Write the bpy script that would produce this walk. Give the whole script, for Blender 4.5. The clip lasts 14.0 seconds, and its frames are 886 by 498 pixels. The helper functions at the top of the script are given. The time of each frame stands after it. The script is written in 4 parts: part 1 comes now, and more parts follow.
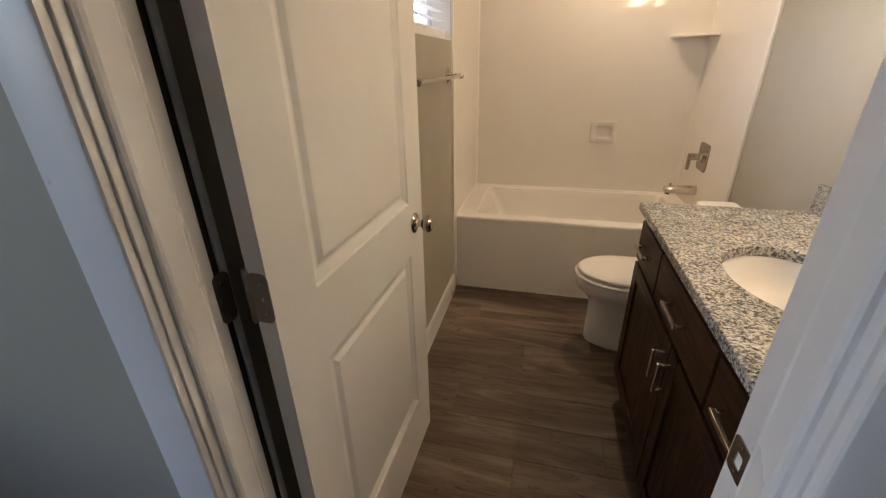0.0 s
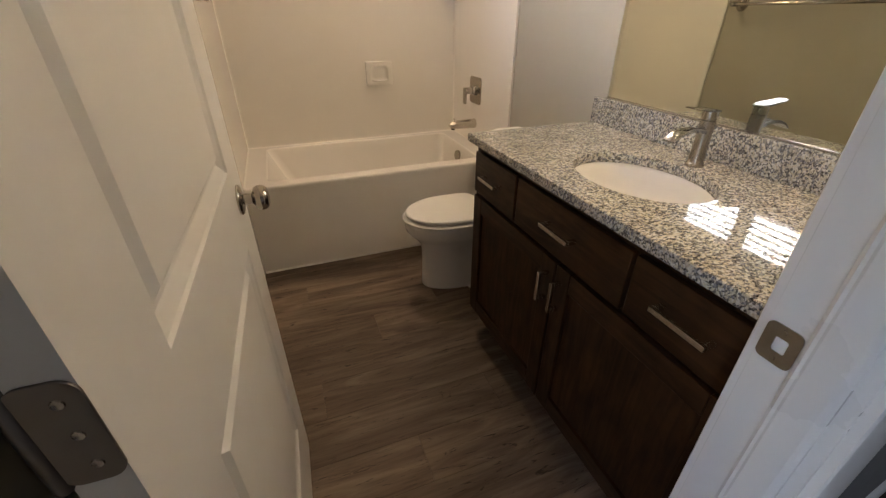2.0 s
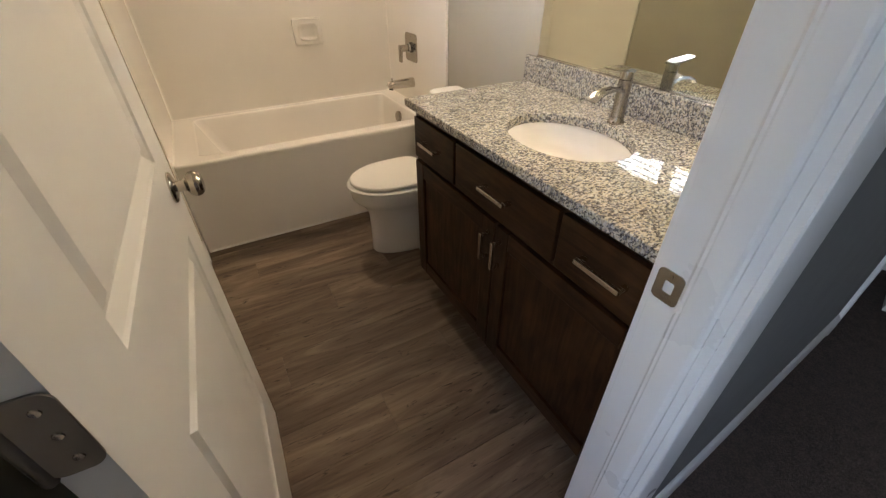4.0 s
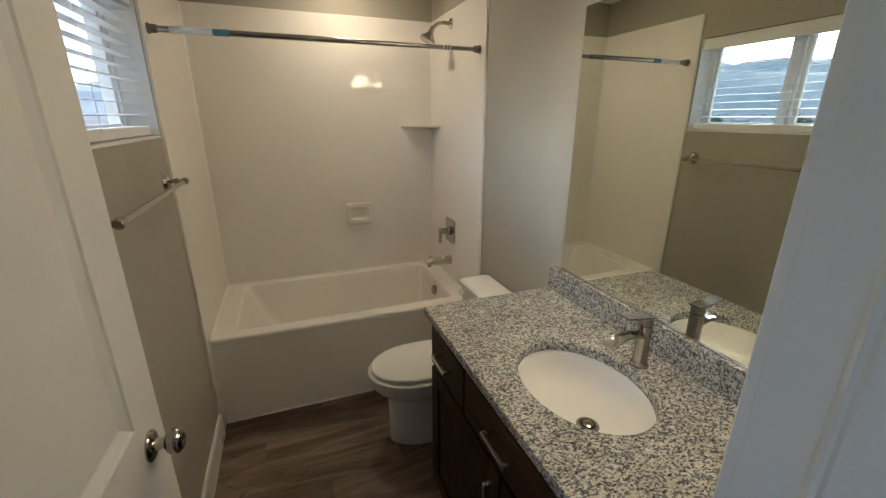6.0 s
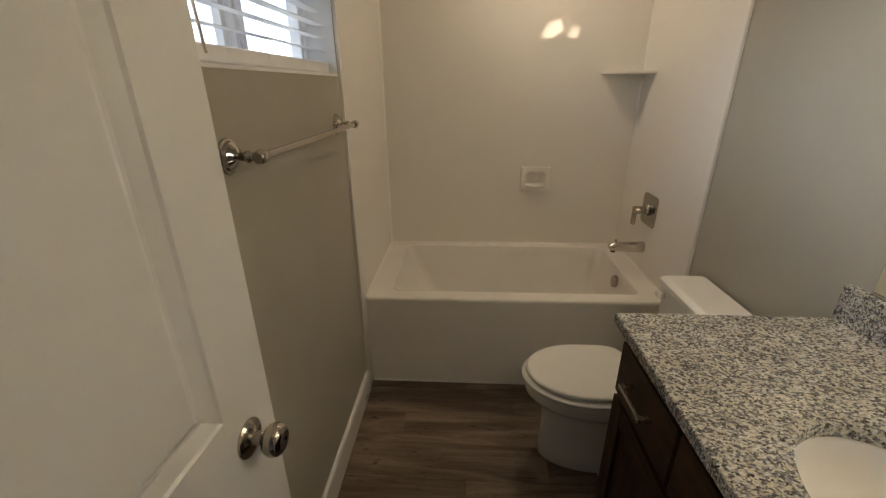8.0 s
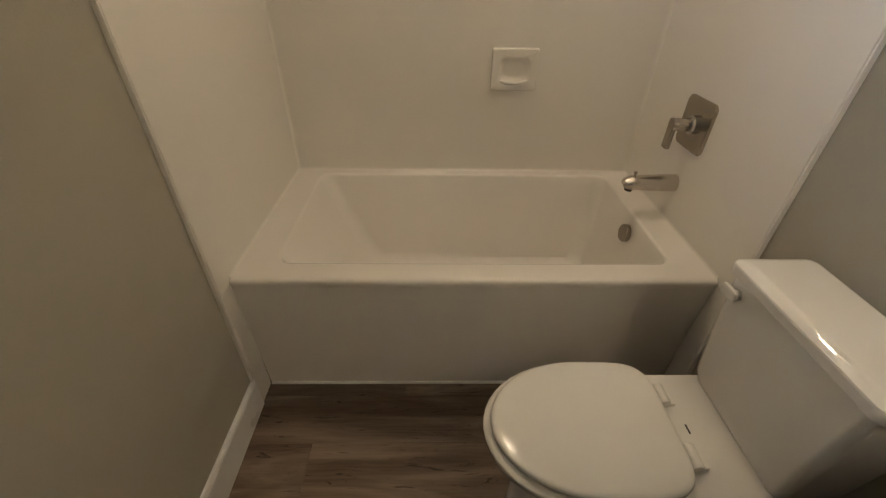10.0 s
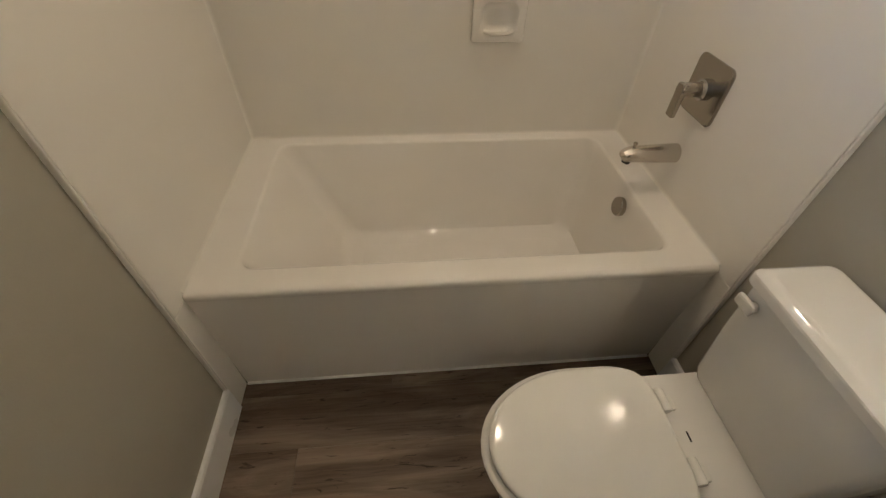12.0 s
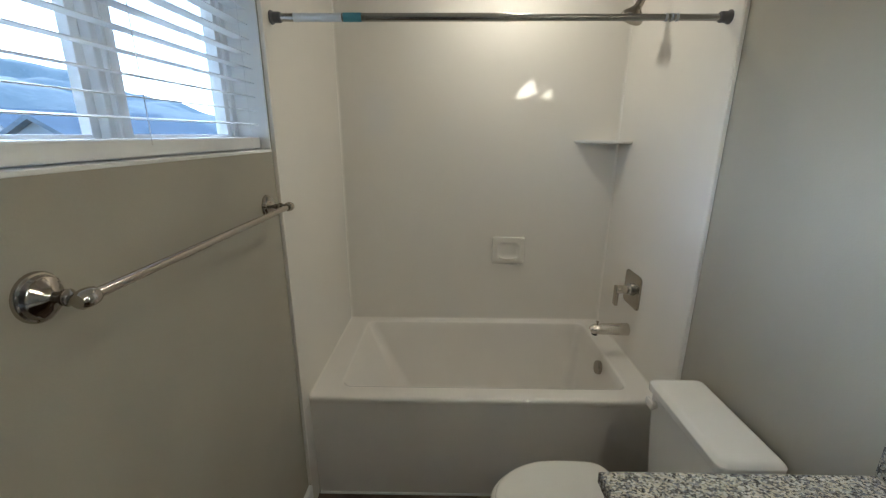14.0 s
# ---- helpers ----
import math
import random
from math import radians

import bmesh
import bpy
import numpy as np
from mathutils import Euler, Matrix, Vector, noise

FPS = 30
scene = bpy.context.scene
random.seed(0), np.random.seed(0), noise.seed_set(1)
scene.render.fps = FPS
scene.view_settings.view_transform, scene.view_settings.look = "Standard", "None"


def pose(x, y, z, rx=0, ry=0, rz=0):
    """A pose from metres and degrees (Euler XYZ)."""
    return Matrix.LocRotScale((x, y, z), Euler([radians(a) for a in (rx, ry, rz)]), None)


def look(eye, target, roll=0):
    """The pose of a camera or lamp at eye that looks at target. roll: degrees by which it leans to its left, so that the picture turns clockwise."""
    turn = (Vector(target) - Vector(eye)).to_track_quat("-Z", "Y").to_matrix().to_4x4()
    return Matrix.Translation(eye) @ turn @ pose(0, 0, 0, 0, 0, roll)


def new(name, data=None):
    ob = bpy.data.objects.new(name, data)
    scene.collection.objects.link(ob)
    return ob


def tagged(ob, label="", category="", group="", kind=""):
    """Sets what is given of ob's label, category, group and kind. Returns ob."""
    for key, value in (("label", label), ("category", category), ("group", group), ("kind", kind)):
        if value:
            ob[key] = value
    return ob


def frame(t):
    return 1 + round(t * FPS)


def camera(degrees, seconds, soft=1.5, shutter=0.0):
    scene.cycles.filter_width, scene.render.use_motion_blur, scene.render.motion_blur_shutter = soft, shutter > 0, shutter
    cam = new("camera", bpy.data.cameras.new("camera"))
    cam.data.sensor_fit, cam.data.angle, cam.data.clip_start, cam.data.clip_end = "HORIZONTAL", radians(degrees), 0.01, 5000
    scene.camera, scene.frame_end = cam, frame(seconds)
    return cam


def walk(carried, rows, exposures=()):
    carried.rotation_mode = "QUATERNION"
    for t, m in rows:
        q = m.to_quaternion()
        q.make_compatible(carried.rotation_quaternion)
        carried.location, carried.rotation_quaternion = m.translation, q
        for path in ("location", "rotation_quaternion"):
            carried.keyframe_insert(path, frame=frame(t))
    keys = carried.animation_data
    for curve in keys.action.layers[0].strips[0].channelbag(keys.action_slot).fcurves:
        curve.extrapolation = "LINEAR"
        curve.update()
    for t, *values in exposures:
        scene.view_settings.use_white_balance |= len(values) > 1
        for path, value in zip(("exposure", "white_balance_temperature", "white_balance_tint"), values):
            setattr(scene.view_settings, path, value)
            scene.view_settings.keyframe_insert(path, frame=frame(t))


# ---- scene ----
cam = camera(95.0, 14.0, 1.3)
PATH = [
    (0, (0.063, 0.152, 1.41), (-0.383, 1.916, 0.579), -1.0),
    (0.5, (-0.066, 0.252, 1.412), (-0.458, 2.034, 0.591), -1.1),
    (1, (-0.14, 0.383, 1.414), (-0.312, 2.198, 0.591), -0.8),
    (1.5, (-0.192, 0.406, 1.357), (0.166, 2.177, 0.5), 0.1),
    (2, (-0.2, 0.393, 1.298), (0.42, 2.008, 0.295), 0.1),
    (2.2, (-0.201, 0.384, 1.285), (0.458, 1.945, 0.222), 0.0),
    (4.3, (-0.18, 0.343, 1.385), (0.639, 1.738, 0.209), -0.0),
    (4.5, (-0.172, 0.333, 1.448), (0.717, 1.75, 0.351), -0.1),
    (5, (-0.141, 0.325, 1.549), (0.902, 1.803, 0.695), 0.5),
    (5.5, (-0.057, 0.393, 1.585), (0.955, 1.972, 0.891), 0.7),
    (6, (0.007, 0.455, 1.6), (0.682, 2.234, 0.984), 0.1),
    (6.5, (0.027, 0.508, 1.577), (0.436, 2.371, 0.974), -0.1),
    (7, (0.039, 0.613, 1.559), (0.233, 2.506, 0.944), -0.4),
    (7.5, (0.019, 0.768, 1.51), (0.017, 2.661, 0.863), -0.4),
    (8, (0.027, 0.818, 1.484), (-0.076, 2.671, 0.737), -0.4),
    (8.5, (0.051, 0.922, 1.419), (-0.092, 2.73, 0.576), -0.3),
    (8.7, (0.064, 0.977, 1.397), (-0.079, 2.766, 0.516), -0.2),
    (10.8, (0.176, 1.897, 1.281), (0.334, 3.35, -0.088), 2.1),
    (11, (0.168, 1.901, 1.286), (0.336, 3.31, -0.123), 2.2),
    (11.5, (0.151, 1.892, 1.314), (0.318, 3.281, -0.116), 2.1),
    (12, (0.13, 1.866, 1.356), (0.295, 3.262, -0.066), 2.2),
    (12.5, (0.124, 1.779, 1.436), (0.256, 3.304, 0.149), 1.5),
    (13, (0.152, 1.584, 1.502), (0.213, 3.315, 0.502), 0.7),
    (13.5, (0.17, 1.388, 1.517), (0.15, 3.238, 0.757), 0.3),
    (14, (0.127, 1.112, 1.578), (0.096, 3.035, 1.033), 0.2),
]
EXPOSURES = [(0, 3.83, 6600, 19), (1.5, 3.67, 6500, 18), (2.2, 3.75, 6500, 18), (4.5, 4.14, 6100, 14), (5.2, 3.87, 5900, 12), (6, 3.21, 5800, 9), (6.5, 3.01, 5750, 9), (8.5, 3.08, 6200, 12), (11, 3.41, 6080, 12), (12.5, 3.49, 5630, 10), (13.3, 3.29, 5300, 7), (14, 3.19, 5000, 4)]
walk(cam, [(t, look(eye, target, roll)) for t, eye, target, roll in PATH], EXPOSURES)

# light levels and paint
LIGHT_HALL, LIGHT_SHADE, LIGHT_BULB, LIGHT_TUB = 0.030, 2.3, 3.0, 12.0
WALL = (0.40, 0.376, 0.308)
BLIND_TILT = -6
MIRROR_TOP = 1.96

# ---------------------------------------------------------------- plan (metres)
XL, XR = -0.465, 1.020          # painted side walls of the bathroom
YD, YH = 0.626, 0.508           # doorway wall: bathroom face, hall face
YB = 3.340                      # wall behind the tub
ZC = 2.44                       # ceiling
SL, SR, SB = XL + 0.012, XR - 0.012, YB - 0.014   # inner faces of the tub surround
JL, JR, JT = -0.418, 0.347, 2.045                 # clear door opening
WY0, WY1, WZ0, WZ1 = 1.415, 2.487, 1.523, 2.065   # window opening
ZTOP = 0.910                    # counter top

# ---------------------------------------------------------------- world and lights
world = bpy.data.worlds.new("world")
scene.world = world
world.use_nodes = True
wn = world.node_tree
sky = wn.nodes.new("ShaderNodeTexSky")
sky.sky_type, sky.sun_disc = "NISHITA", False
sky.sun_elevation, sky.sun_rotation = radians(30), radians(283)
sky.air_density, sky.dust_density, sky.ozone_density = 1.0, 1.2, 1.6
wn.links.new(sky.outputs[0], wn.nodes["Background"].inputs[0])
wn.nodes["Background"].inputs[1].default_value = 0.075

sun_data = bpy.data.lights.new("sun", "SUN")
sun_data.energy, sun_data.angle, sun_data.color = 0.5, radians(60), (0.93, 0.97, 1.0)
sun = new("sun", sun_data)
sun.matrix_world = look((-6, 1.4, 3.6), (0, 0, 0))


def window_lamp(name, m, w, h, energy, colour):
    d = bpy.data.lights.new(name, "AREA")
    d.shape, d.size, d.size_y, d.energy, d.color = "RECTANGLE", w, h, energy, colour
    ob = new(name, d)
    ob.matrix_world = m
    return ob


hall_lamp = window_lamp("hall_daylight", look((-1.46, -0.55, 1.50), (0.30, 0.10, 1.25)), 0.80, 1.1, LIGHT_HALL, (0.46, 0.75, 1.0))
hall_lamp.data.spread = radians(150)


# ---------------------------------------------------------------- small tools
def box(bm, x0, x1, y0, y1, z0, z1, bevel=0.0, seg=2):
    m = Matrix.Translation(((x0 + x1) / 2, (y0 + y1) / 2, (z0 + z1) / 2)) @ Matrix.Diagonal((abs(x1 - x0), abs(y1 - y0), abs(z1 - z0), 1))
    made = bmesh.ops.create_cube(bm, size=1, matrix=m)
    if bevel:
        edges = list({e for v in made["verts"] for e in v.link_edges})
        bmesh.ops.bevel(bm, geom=edges, offset=bevel, segments=seg, profile=0.5, affect="EDGES")
    return bm


def one_box(*a, **k):
    return box(bmesh.new(), *a, **k)


def loft(rings, cap0=True, cap1=True, bm=None, closed=True):
    bm = bm or bmesh.new()
    rows = [[bm.verts.new(p) for p in r] for r in rings]
    n = len(rows[0])
    for a, b in zip(rows, rows[1:]):
        for i in range(n if closed else n - 1):
            j = (i + 1) % n
            bm.faces.new((a[i], a[j], b[j], b[i]))
    if cap0:
        bm.faces.new(rows[0][::-1])
    if cap1:
        bm.faces.new(rows[-1])
    bmesh.ops.recalc_face_normals(bm, faces=bm.faces)
    return bm


def axes(direction):
    d = Vector(direction).normalized()
    u = d.orthogonal().normalized()
    return d, u, d.cross(u)


def lathe(profile, centre=(0, 0, 0), direction=(0, 0, 1), n=32, cap0=True, cap1=True, bm=None):
    """profile: (radius, distance along the axis)"""
    d, u, v = axes(direction)
    c = Vector(centre)
    rings = [[c + d * h + (u * math.cos(a) + v * math.sin(a)) * r for a in (2 * math.pi * i / n for i in range(n))] for r, h in profile]
    return loft(rings, cap0, cap1, bm)


def tube(points, radius, n=14, bm=None, flat=None):
    """A round bar along points; radius a number or one a point. flat: (width factor, height factor)"""
    pts = [Vector(p) for p in points]
    rad = radius if isinstance(radius, (list, tuple)) else [radius] * len(pts)
    fw, fh = flat or (1, 1)
    rings, u = [], None
    for i, p in enumerate(pts):
        d = (pts[min(i + 1, len(pts) - 1)] - pts[max(i - 1, 0)]).normalized()
        if u is None:
            u = d.cross(Vector((0, 0, 1)))
            u = u.normalized() if u.length > 1e-4 else Vector((1, 0, 0))
        u = (u - d * u.dot(d)).normalized()
        v = d.cross(u)
        rings.append([p + (u * math.cos(a) * fw + v * math.sin(a) * fh) * rad[i] for a in (2 * math.pi * k / n for k in range(n))])
    return loft(rings, bm=bm)


def rrect(cx, cy, hx, hy, r, z, k=6):
    """A rounded rectangle in the plane z, as a ring."""
    out = []
    for sx, sy, a0 in ((1, 1, 0), (-1, 1, 90), (-1, -1, 180), (1, -1, 270)):
        for i in range(k + 1):
            a = radians(a0 + 90 * i / k)
            out.append((cx + sx * (hx - r) + r * math.cos(a), cy + sy * (hy - r) + r * math.sin(a), z))
    return out


def prism(outline, place, bm=None):
    """Extrudes a closed 2D outline: place(u, v, w) gives the point, w 0 or 1."""
    return loft([[place(u, v, 0) for u, v in outline], [place(u, v, 1) for u, v in outline]], bm=bm)


def world_of(ob):
    m = ob.matrix_parent_inverse @ ob.matrix_basis
    return world_of(ob.parent) @ m if ob.parent else ob.matrix_basis.copy()


def finish(bm, name, material, smooth):
    me = bpy.data.meshes.new(name)
    bm.normal_update()
    if smooth:
        for f in bm.faces:
            f.smooth = not (max(abs(c) for c in f.normal) > 0.99995 and f.calc_area() > 2e-4)
        limit = radians(smooth)
        for e in bm.edges:
            if len(e.link_faces) == 2 and e.calc_face_angle(0) > limit:
                e.smooth = False
    bm.to_mesh(me)
    bm.free()
    me.materials.append(material)
    return me


def part(name, bm, material, parent, label="", smooth=35):
    ob = new(name, finish(bm, name, material, smooth))
    if parent:
        ob.parent = parent
        ob.matrix_parent_inverse = world_of(parent).inverted()
    if label:
        ob["label"] = label
    return ob


def thing(name, at, label, category, group="", kind=""):
    ob = new(name)
    ob.location = at
    ob.empty_display_size = 0.05
    return tagged(ob, label, category, group, kind)


def solid(name, bm, material, label, category, group="", kind="", smooth=35):
    return tagged(part(name, bm, material, None, smooth=smooth), label, category, group, kind)


# ---------------------------------------------------------------- materials
class Mat:
    def __init__(self, name, colour=(0.5, 0.5, 0.5), rough=0.5, metal=0.0, **extra):
        self.m = bpy.data.materials.new(name)
        self.m.use_nodes = True
        self.t = self.m.node_tree
        self.b = self.t.nodes["Principled BSDF"]
        self.put("Base Color", (*colour, 1)), self.put("Roughness", rough), self.put("Metallic", metal)
        for k, v in extra.items():
            self.put(k.replace("_", " "), v)
        self.co = self.node("ShaderNodeTexCoord").outputs["Object"]

    def put(self, k, v):
        self.b.inputs[k].default_value = v

    def node(self, kind, **props):
        n = self.t.nodes.new(kind)
        if "operation" in props:
            n.operation = props["operation"]
        if "data_type" in props:
            n.data_type, n.blend_type = props["data_type"], props["blend_type"]
        if "feature" in props:
            n.feature = props["feature"]
        return n

    def link(self, a, b):
        self.t.links.new(a, b)

    def mapped(self, scale=(1, 1, 1), rot=(0, 0, 0), source=None):
        n = self.node("ShaderNodeMapping")
        n.inputs["Scale"].default_value = scale
        n.inputs["Rotation"].default_value = [radians(a) for a in rot]
        self.link(source or self.co, n.inputs["Vector"])
        return n.outputs[0]

    def noise(self, scale, detail=4.0, rough=0.55, source=None, distort=0.0):
        n = self.node("ShaderNodeTexNoise")
        n.inputs["Scale"].default_value, n.inputs["Detail"].default_value = scale, detail
        n.inputs["Roughness"].default_value, n.inputs["Distortion"].default_value = rough, distort
        self.link(source or self.co, n.inputs["Vector"])
        return n.outputs["Fac"]

    def voronoi(self, scale, source=None, feature="F1"):
        n = self.node("ShaderNodeTexVoronoi", feature=feature)
        n.inputs["Scale"].default_value = scale
        self.link(source or self.co, n.inputs["Vector"])
        return n

    def ramp(self, fac, stops, interp="LINEAR"):
        n = self.node("ShaderNodeValToRGB")
        n.color_ramp.interpolation = interp
        el = n.color_ramp.elements
        while len(el) < len(stops):
            el.new(0.5)
        for e, (p, c) in zip(el, stops):
            e.position = p
            e.color = (*c, 1) if isinstance(c, (tuple, list)) else (c, c, c, 1)
        self.link(fac, n.inputs[0])
        return n.outputs[0]

    def mix(self, fac, a, b, blend="MIX"):
        n = self.node("ShaderNodeMix", data_type="RGBA", blend_type=blend)
        for sock, v in ((n.inputs[0], fac), (n.inputs[6], a), (n.inputs[7], b)):
            if isinstance(v, bpy.types.NodeSocket):
                self.link(v, sock)
            else:
                sock.default_value = (*v, 1) if isinstance(v, (tuple, list)) else v
        return n.outputs[2]

    def maths(self, op, a, b=0.0):
        n = self.node("ShaderNodeMath", operation=op)
        for sock, v in zip(n.inputs, (a, b)):
            if isinstance(v, bpy.types.NodeSocket):
                self.link(v, sock)
            else:
                sock.default_value = v
        return n.outputs[0]

    def colour(self, socket):
        self.link(socket, self.b.inputs["Base Color"])
        return self

    def rough(self, socket):
        self.link(socket, self.b.inputs["Roughness"])
        return self

    def bump(self, height, strength=0.2, distance=0.002):
        n = self.node("ShaderNodeBump")
        n.inputs["Strength"].default_value, n.inputs["Distance"].default_value = strength, distance
        self.link(height, n.inputs["Height"])
        old = self.b.inputs["Normal"].links
        if old:
            self.link(old[0].from_socket, n.inputs["Normal"])
        self.link(n.outputs[0], self.b.inputs["Normal"])
        return self

    def tint(self, base, amount=0.06, scale=1.5):
        """The plain colour with broad faint blotches."""
        dark = tuple(c * (1 - amount) for c in base)
        return self.colour(self.ramp(self.noise(scale, 5), [(0.38, dark), (0.62, base)]))


def painted(name, base, rough, peel=0.25, size=260, amount=0.04):
    m = Mat(name, base, rough)
    m.tint(base, amount, 2.2)
    m.rough(m.ramp(m.noise(6, 4), [(0.3, rough - 0.06), (0.7, rough + 0.06)]))
    m.bump(m.noise(size, 3, 0.5), peel, 0.0012)
    return m.m


M_WALL = painted("wall_paint", WALL, 0.62, 0.30, 190)
M_CEIL = painted("ceiling_paint", (0.74, 0.72, 0.67), 0.85, 0.35, 120)
M_TRIM = painted("trim_enamel", (0.80, 0.80, 0.79), 0.32, 0.05, 90)
M_DOOR = painted("door_enamel", (0.74, 0.735, 0.715), 0.36, 0.08, 140)
# Near-black colour stands for the missing light in the closet room.
M_DARKROOM = painted("wall_paint_unlit", (0.13, 0.128, 0.125), 0.8, 0.2, 190)
# The dimness of the far hall is put into this darker paint.
M_HALL_SHADED = painted("hall_paint_shaded", (0.22, 0.225, 0.222), 0.7, 0.3, 190)

m = Mat("acrylic_surround", (0.82, 0.79, 0.73), 0.13)
m.tint((0.82, 0.79, 0.73), 0.03, 1.3)
m.rough(m.ramp(m.noise(9, 5), [(0.35, 0.006), (0.65, 0.016)]))
m.bump(m.noise(4, 2), 0.0035, 0.004).bump(m.noise(130, 2), 0.006, 0.0003)
M_ACRYLIC = m.m

m = Mat("acrylic_tub", (0.82, 0.79, 0.73), 0.16)
m.tint((0.82, 0.79, 0.74), 0.03, 2)
m.rough(m.ramp(m.noise(12, 5), [(0.35, 0.006), (0.65, 0.018)]))
m.bump(m.noise(4, 2), 0.002, 0.004)
M_TUB = m.m

m = Mat("caulk", (0.78, 0.77, 0.74), 0.45)
m.tint((0.78, 0.77, 0.74), 0.12, 30)
M_CAULK = m.m

m = Mat("vitreous_china", (0.80, 0.79, 0.76), 0.05)
m.tint((0.80, 0.79, 0.76), 0.02, 3)
m.bump(m.noise(7, 2), 0.010, 0.004)
M_CHINA = m.m
m = Mat("seat_plastic", (0.80, 0.79, 0.75), 0.10)
m.tint((0.80, 0.79, 0.75), 0.02, 4)
M_SEAT = m.m


def brushed(name, base, rough, stretch):
    m = Mat(name, base, rough, 1.0)
    streak = m.noise(220, 3, 0.5, m.mapped(stretch))
    m.colour(m.ramp(streak, [(0.25, tuple(c * 0.93 for c in base)), (0.75, base)]))
    m.rough(m.ramp(streak, [(0.2, rough - 0.03), (0.8, rough + 0.04)]))
    m.bump(streak, 0.02, 0.0002)
    return m.m


M_NICKEL = brushed("brushed_nickel", (0.42, 0.385, 0.335), 0.22, (1, 1, 14))
M_NICKEL_H = brushed("brushed_nickel_bar", (0.62, 0.58, 0.52), 0.25, (14, 1, 14))
M_POLISHED = brushed("polished_nickel", (0.46, 0.42, 0.37), 0.11, (1, 1, 6))
M_CHROME = brushed("satin_chrome", (0.46, 0.45, 0.43), 0.16, (1, 8, 8))
M_BRONZE = brushed("dulled_hinge_metal", (0.22, 0.20, 0.18), 0.42, (4, 4, 4))
# Dark brown that puts the shade of the door's hinge gap into colour.
m = Mat("hinge_gap_shade", (0.035, 0.024, 0.015), 0.8)
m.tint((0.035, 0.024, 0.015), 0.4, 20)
M_GAP_SHADE = m.m
M_BLACK = Mat("black_gap", (0.012, 0.012, 0.012), 0.7).m

m = Mat("mirror_silver", (0.80, 0.83, 0.74), 0.012, 1.0)
M_MIRROR = m.m
m = Mat("mirror_edge", (0.20, 0.23, 0.22), 0.15)
M_MIRROR_EDGE = m.m

m = Mat("window_glass", (1, 1, 1), 0.0, Transmission_Weight=1.0, IOR=1.12)
M_GLASS = m.m
m = Mat("blind_slat", (0.80, 0.81, 0.82), 0.42)
m.tint((0.80, 0.81, 0.82), 0.05, 14)
m.bump(m.noise(40, 4, 0.6, m.mapped((40, 2, 2))), 0.05, 0.0006)
M_SLAT = m.m
M_VINYL = painted("window_vinyl", (0.80, 0.81, 0.82), 0.4, 0.03, 60)
M_CORD = Mat("blind_cord", (0.72, 0.72, 0.72), 0.8).m

# granite: cream and white crystals, grey and black specks
m = Mat("granite", (0.6, 0.6, 0.6), 0.08)
stretch = m.mapped((1.0, 1.4, 1.1), (0, 0, 28))
warp = m.node("ShaderNodeMix", data_type="RGBA", blend_type="ADD")
wob = m.node("ShaderNodeTexNoise")
wob.inputs["Scale"].default_value, wob.inputs["Detail"].default_value = 120, 3
m.link(stretch, wob.inputs["Vector"])
warp.inputs[0].default_value = 0.010
m.link(stretch, warp.inputs[6]), m.link(wob.outputs["Color"], warp.inputs[7])
cells = m.voronoi(185, warp.outputs[2])
pick = m.node("ShaderNodeSeparateColor")
m.link(cells.outputs["Color"], pick.inputs[0])
base = m.ramp(pick.outputs[0], [(0.0, (0.56, 0.52, 0.41)), (0.24, (0.63, 0.63, 0.60)), (0.42, (0.38, 0.365, 0.31)), (0.53, (0.17, 0.185, 0.225)), (0.65, (0.060, 0.066, 0.088)), (0.77, (0.008, 0.009, 0.013))], "CONSTANT")
fine = m.voronoi(360, warp.outputs[2])
pick2 = m.node("ShaderNodeSeparateColor")
m.link(fine.outputs["Color"], pick2.inputs[0])
small = m.ramp(pick2.outputs[0], [(0.0, (0.66, 0.64, 0.59)), (0.45, (0.40, 0.39, 0.37)), (0.74, (0.15, 0.15, 0.17)), (0.88, (0.02, 0.02, 0.024))], "CONSTANT")
blend = m.mix(0.28, base, small)
cloud = m.ramp(m.noise(16, 3), [(0.35, 0.80), (0.65, 1.05)])
m.colour(m.mix(1.0, blend, cloud, "MULTIPLY"))
m.rough(m.ramp(pick.outputs[1], [(0.0, 0.015), (1.0, 0.05)]))
m.bump(m.noise(20, 2), 0.006, 0.0006)
M_GRANITE = m.m

# dark-stained wood of the vanity
def stained(name, stretch):
    m = Mat(name, (0.05, 0.028, 0.016), 0.34)
    info = m.node("ShaderNodeObjectInfo")
    shift = m.node("ShaderNodeVectorMath", operation="ADD")
    m.link(m.co, shift.inputs[0])
    m.link(info.outputs["Random"], shift.inputs[1])
    grain = m.noise(7, 7, 0.6, m.mapped(stretch, source=shift.outputs[0]), 0.8)
    blot = m.noise(9, 4, 0.5, shift.outputs[0])
    c = m.ramp(grain, [(0.36, (0.012, 0.0054, 0.0022)), (0.50, (0.031, 0.0136, 0.0052)), (0.64, (0.060, 0.0270, 0.0105))])
    m.colour(m.mix(0.45, c, m.ramp(blot, [(0.38, (0.010, 0.0046, 0.0020)), (0.62, (0.062, 0.0280, 0.0110))])))
    m.rough(m.ramp(grain, [(0.35, 0.46), (0.65, 0.36)]))
    m.put("Specular IOR Level", 0.2)
    m.bump(grain, 0.08, 0.0008)
    return m.m


M_STAIN_V = stained("stained_wood_upright", (7, 7, 0.7))
M_STAIN_H = stained("stained_wood_level", (7, 0.7, 7))

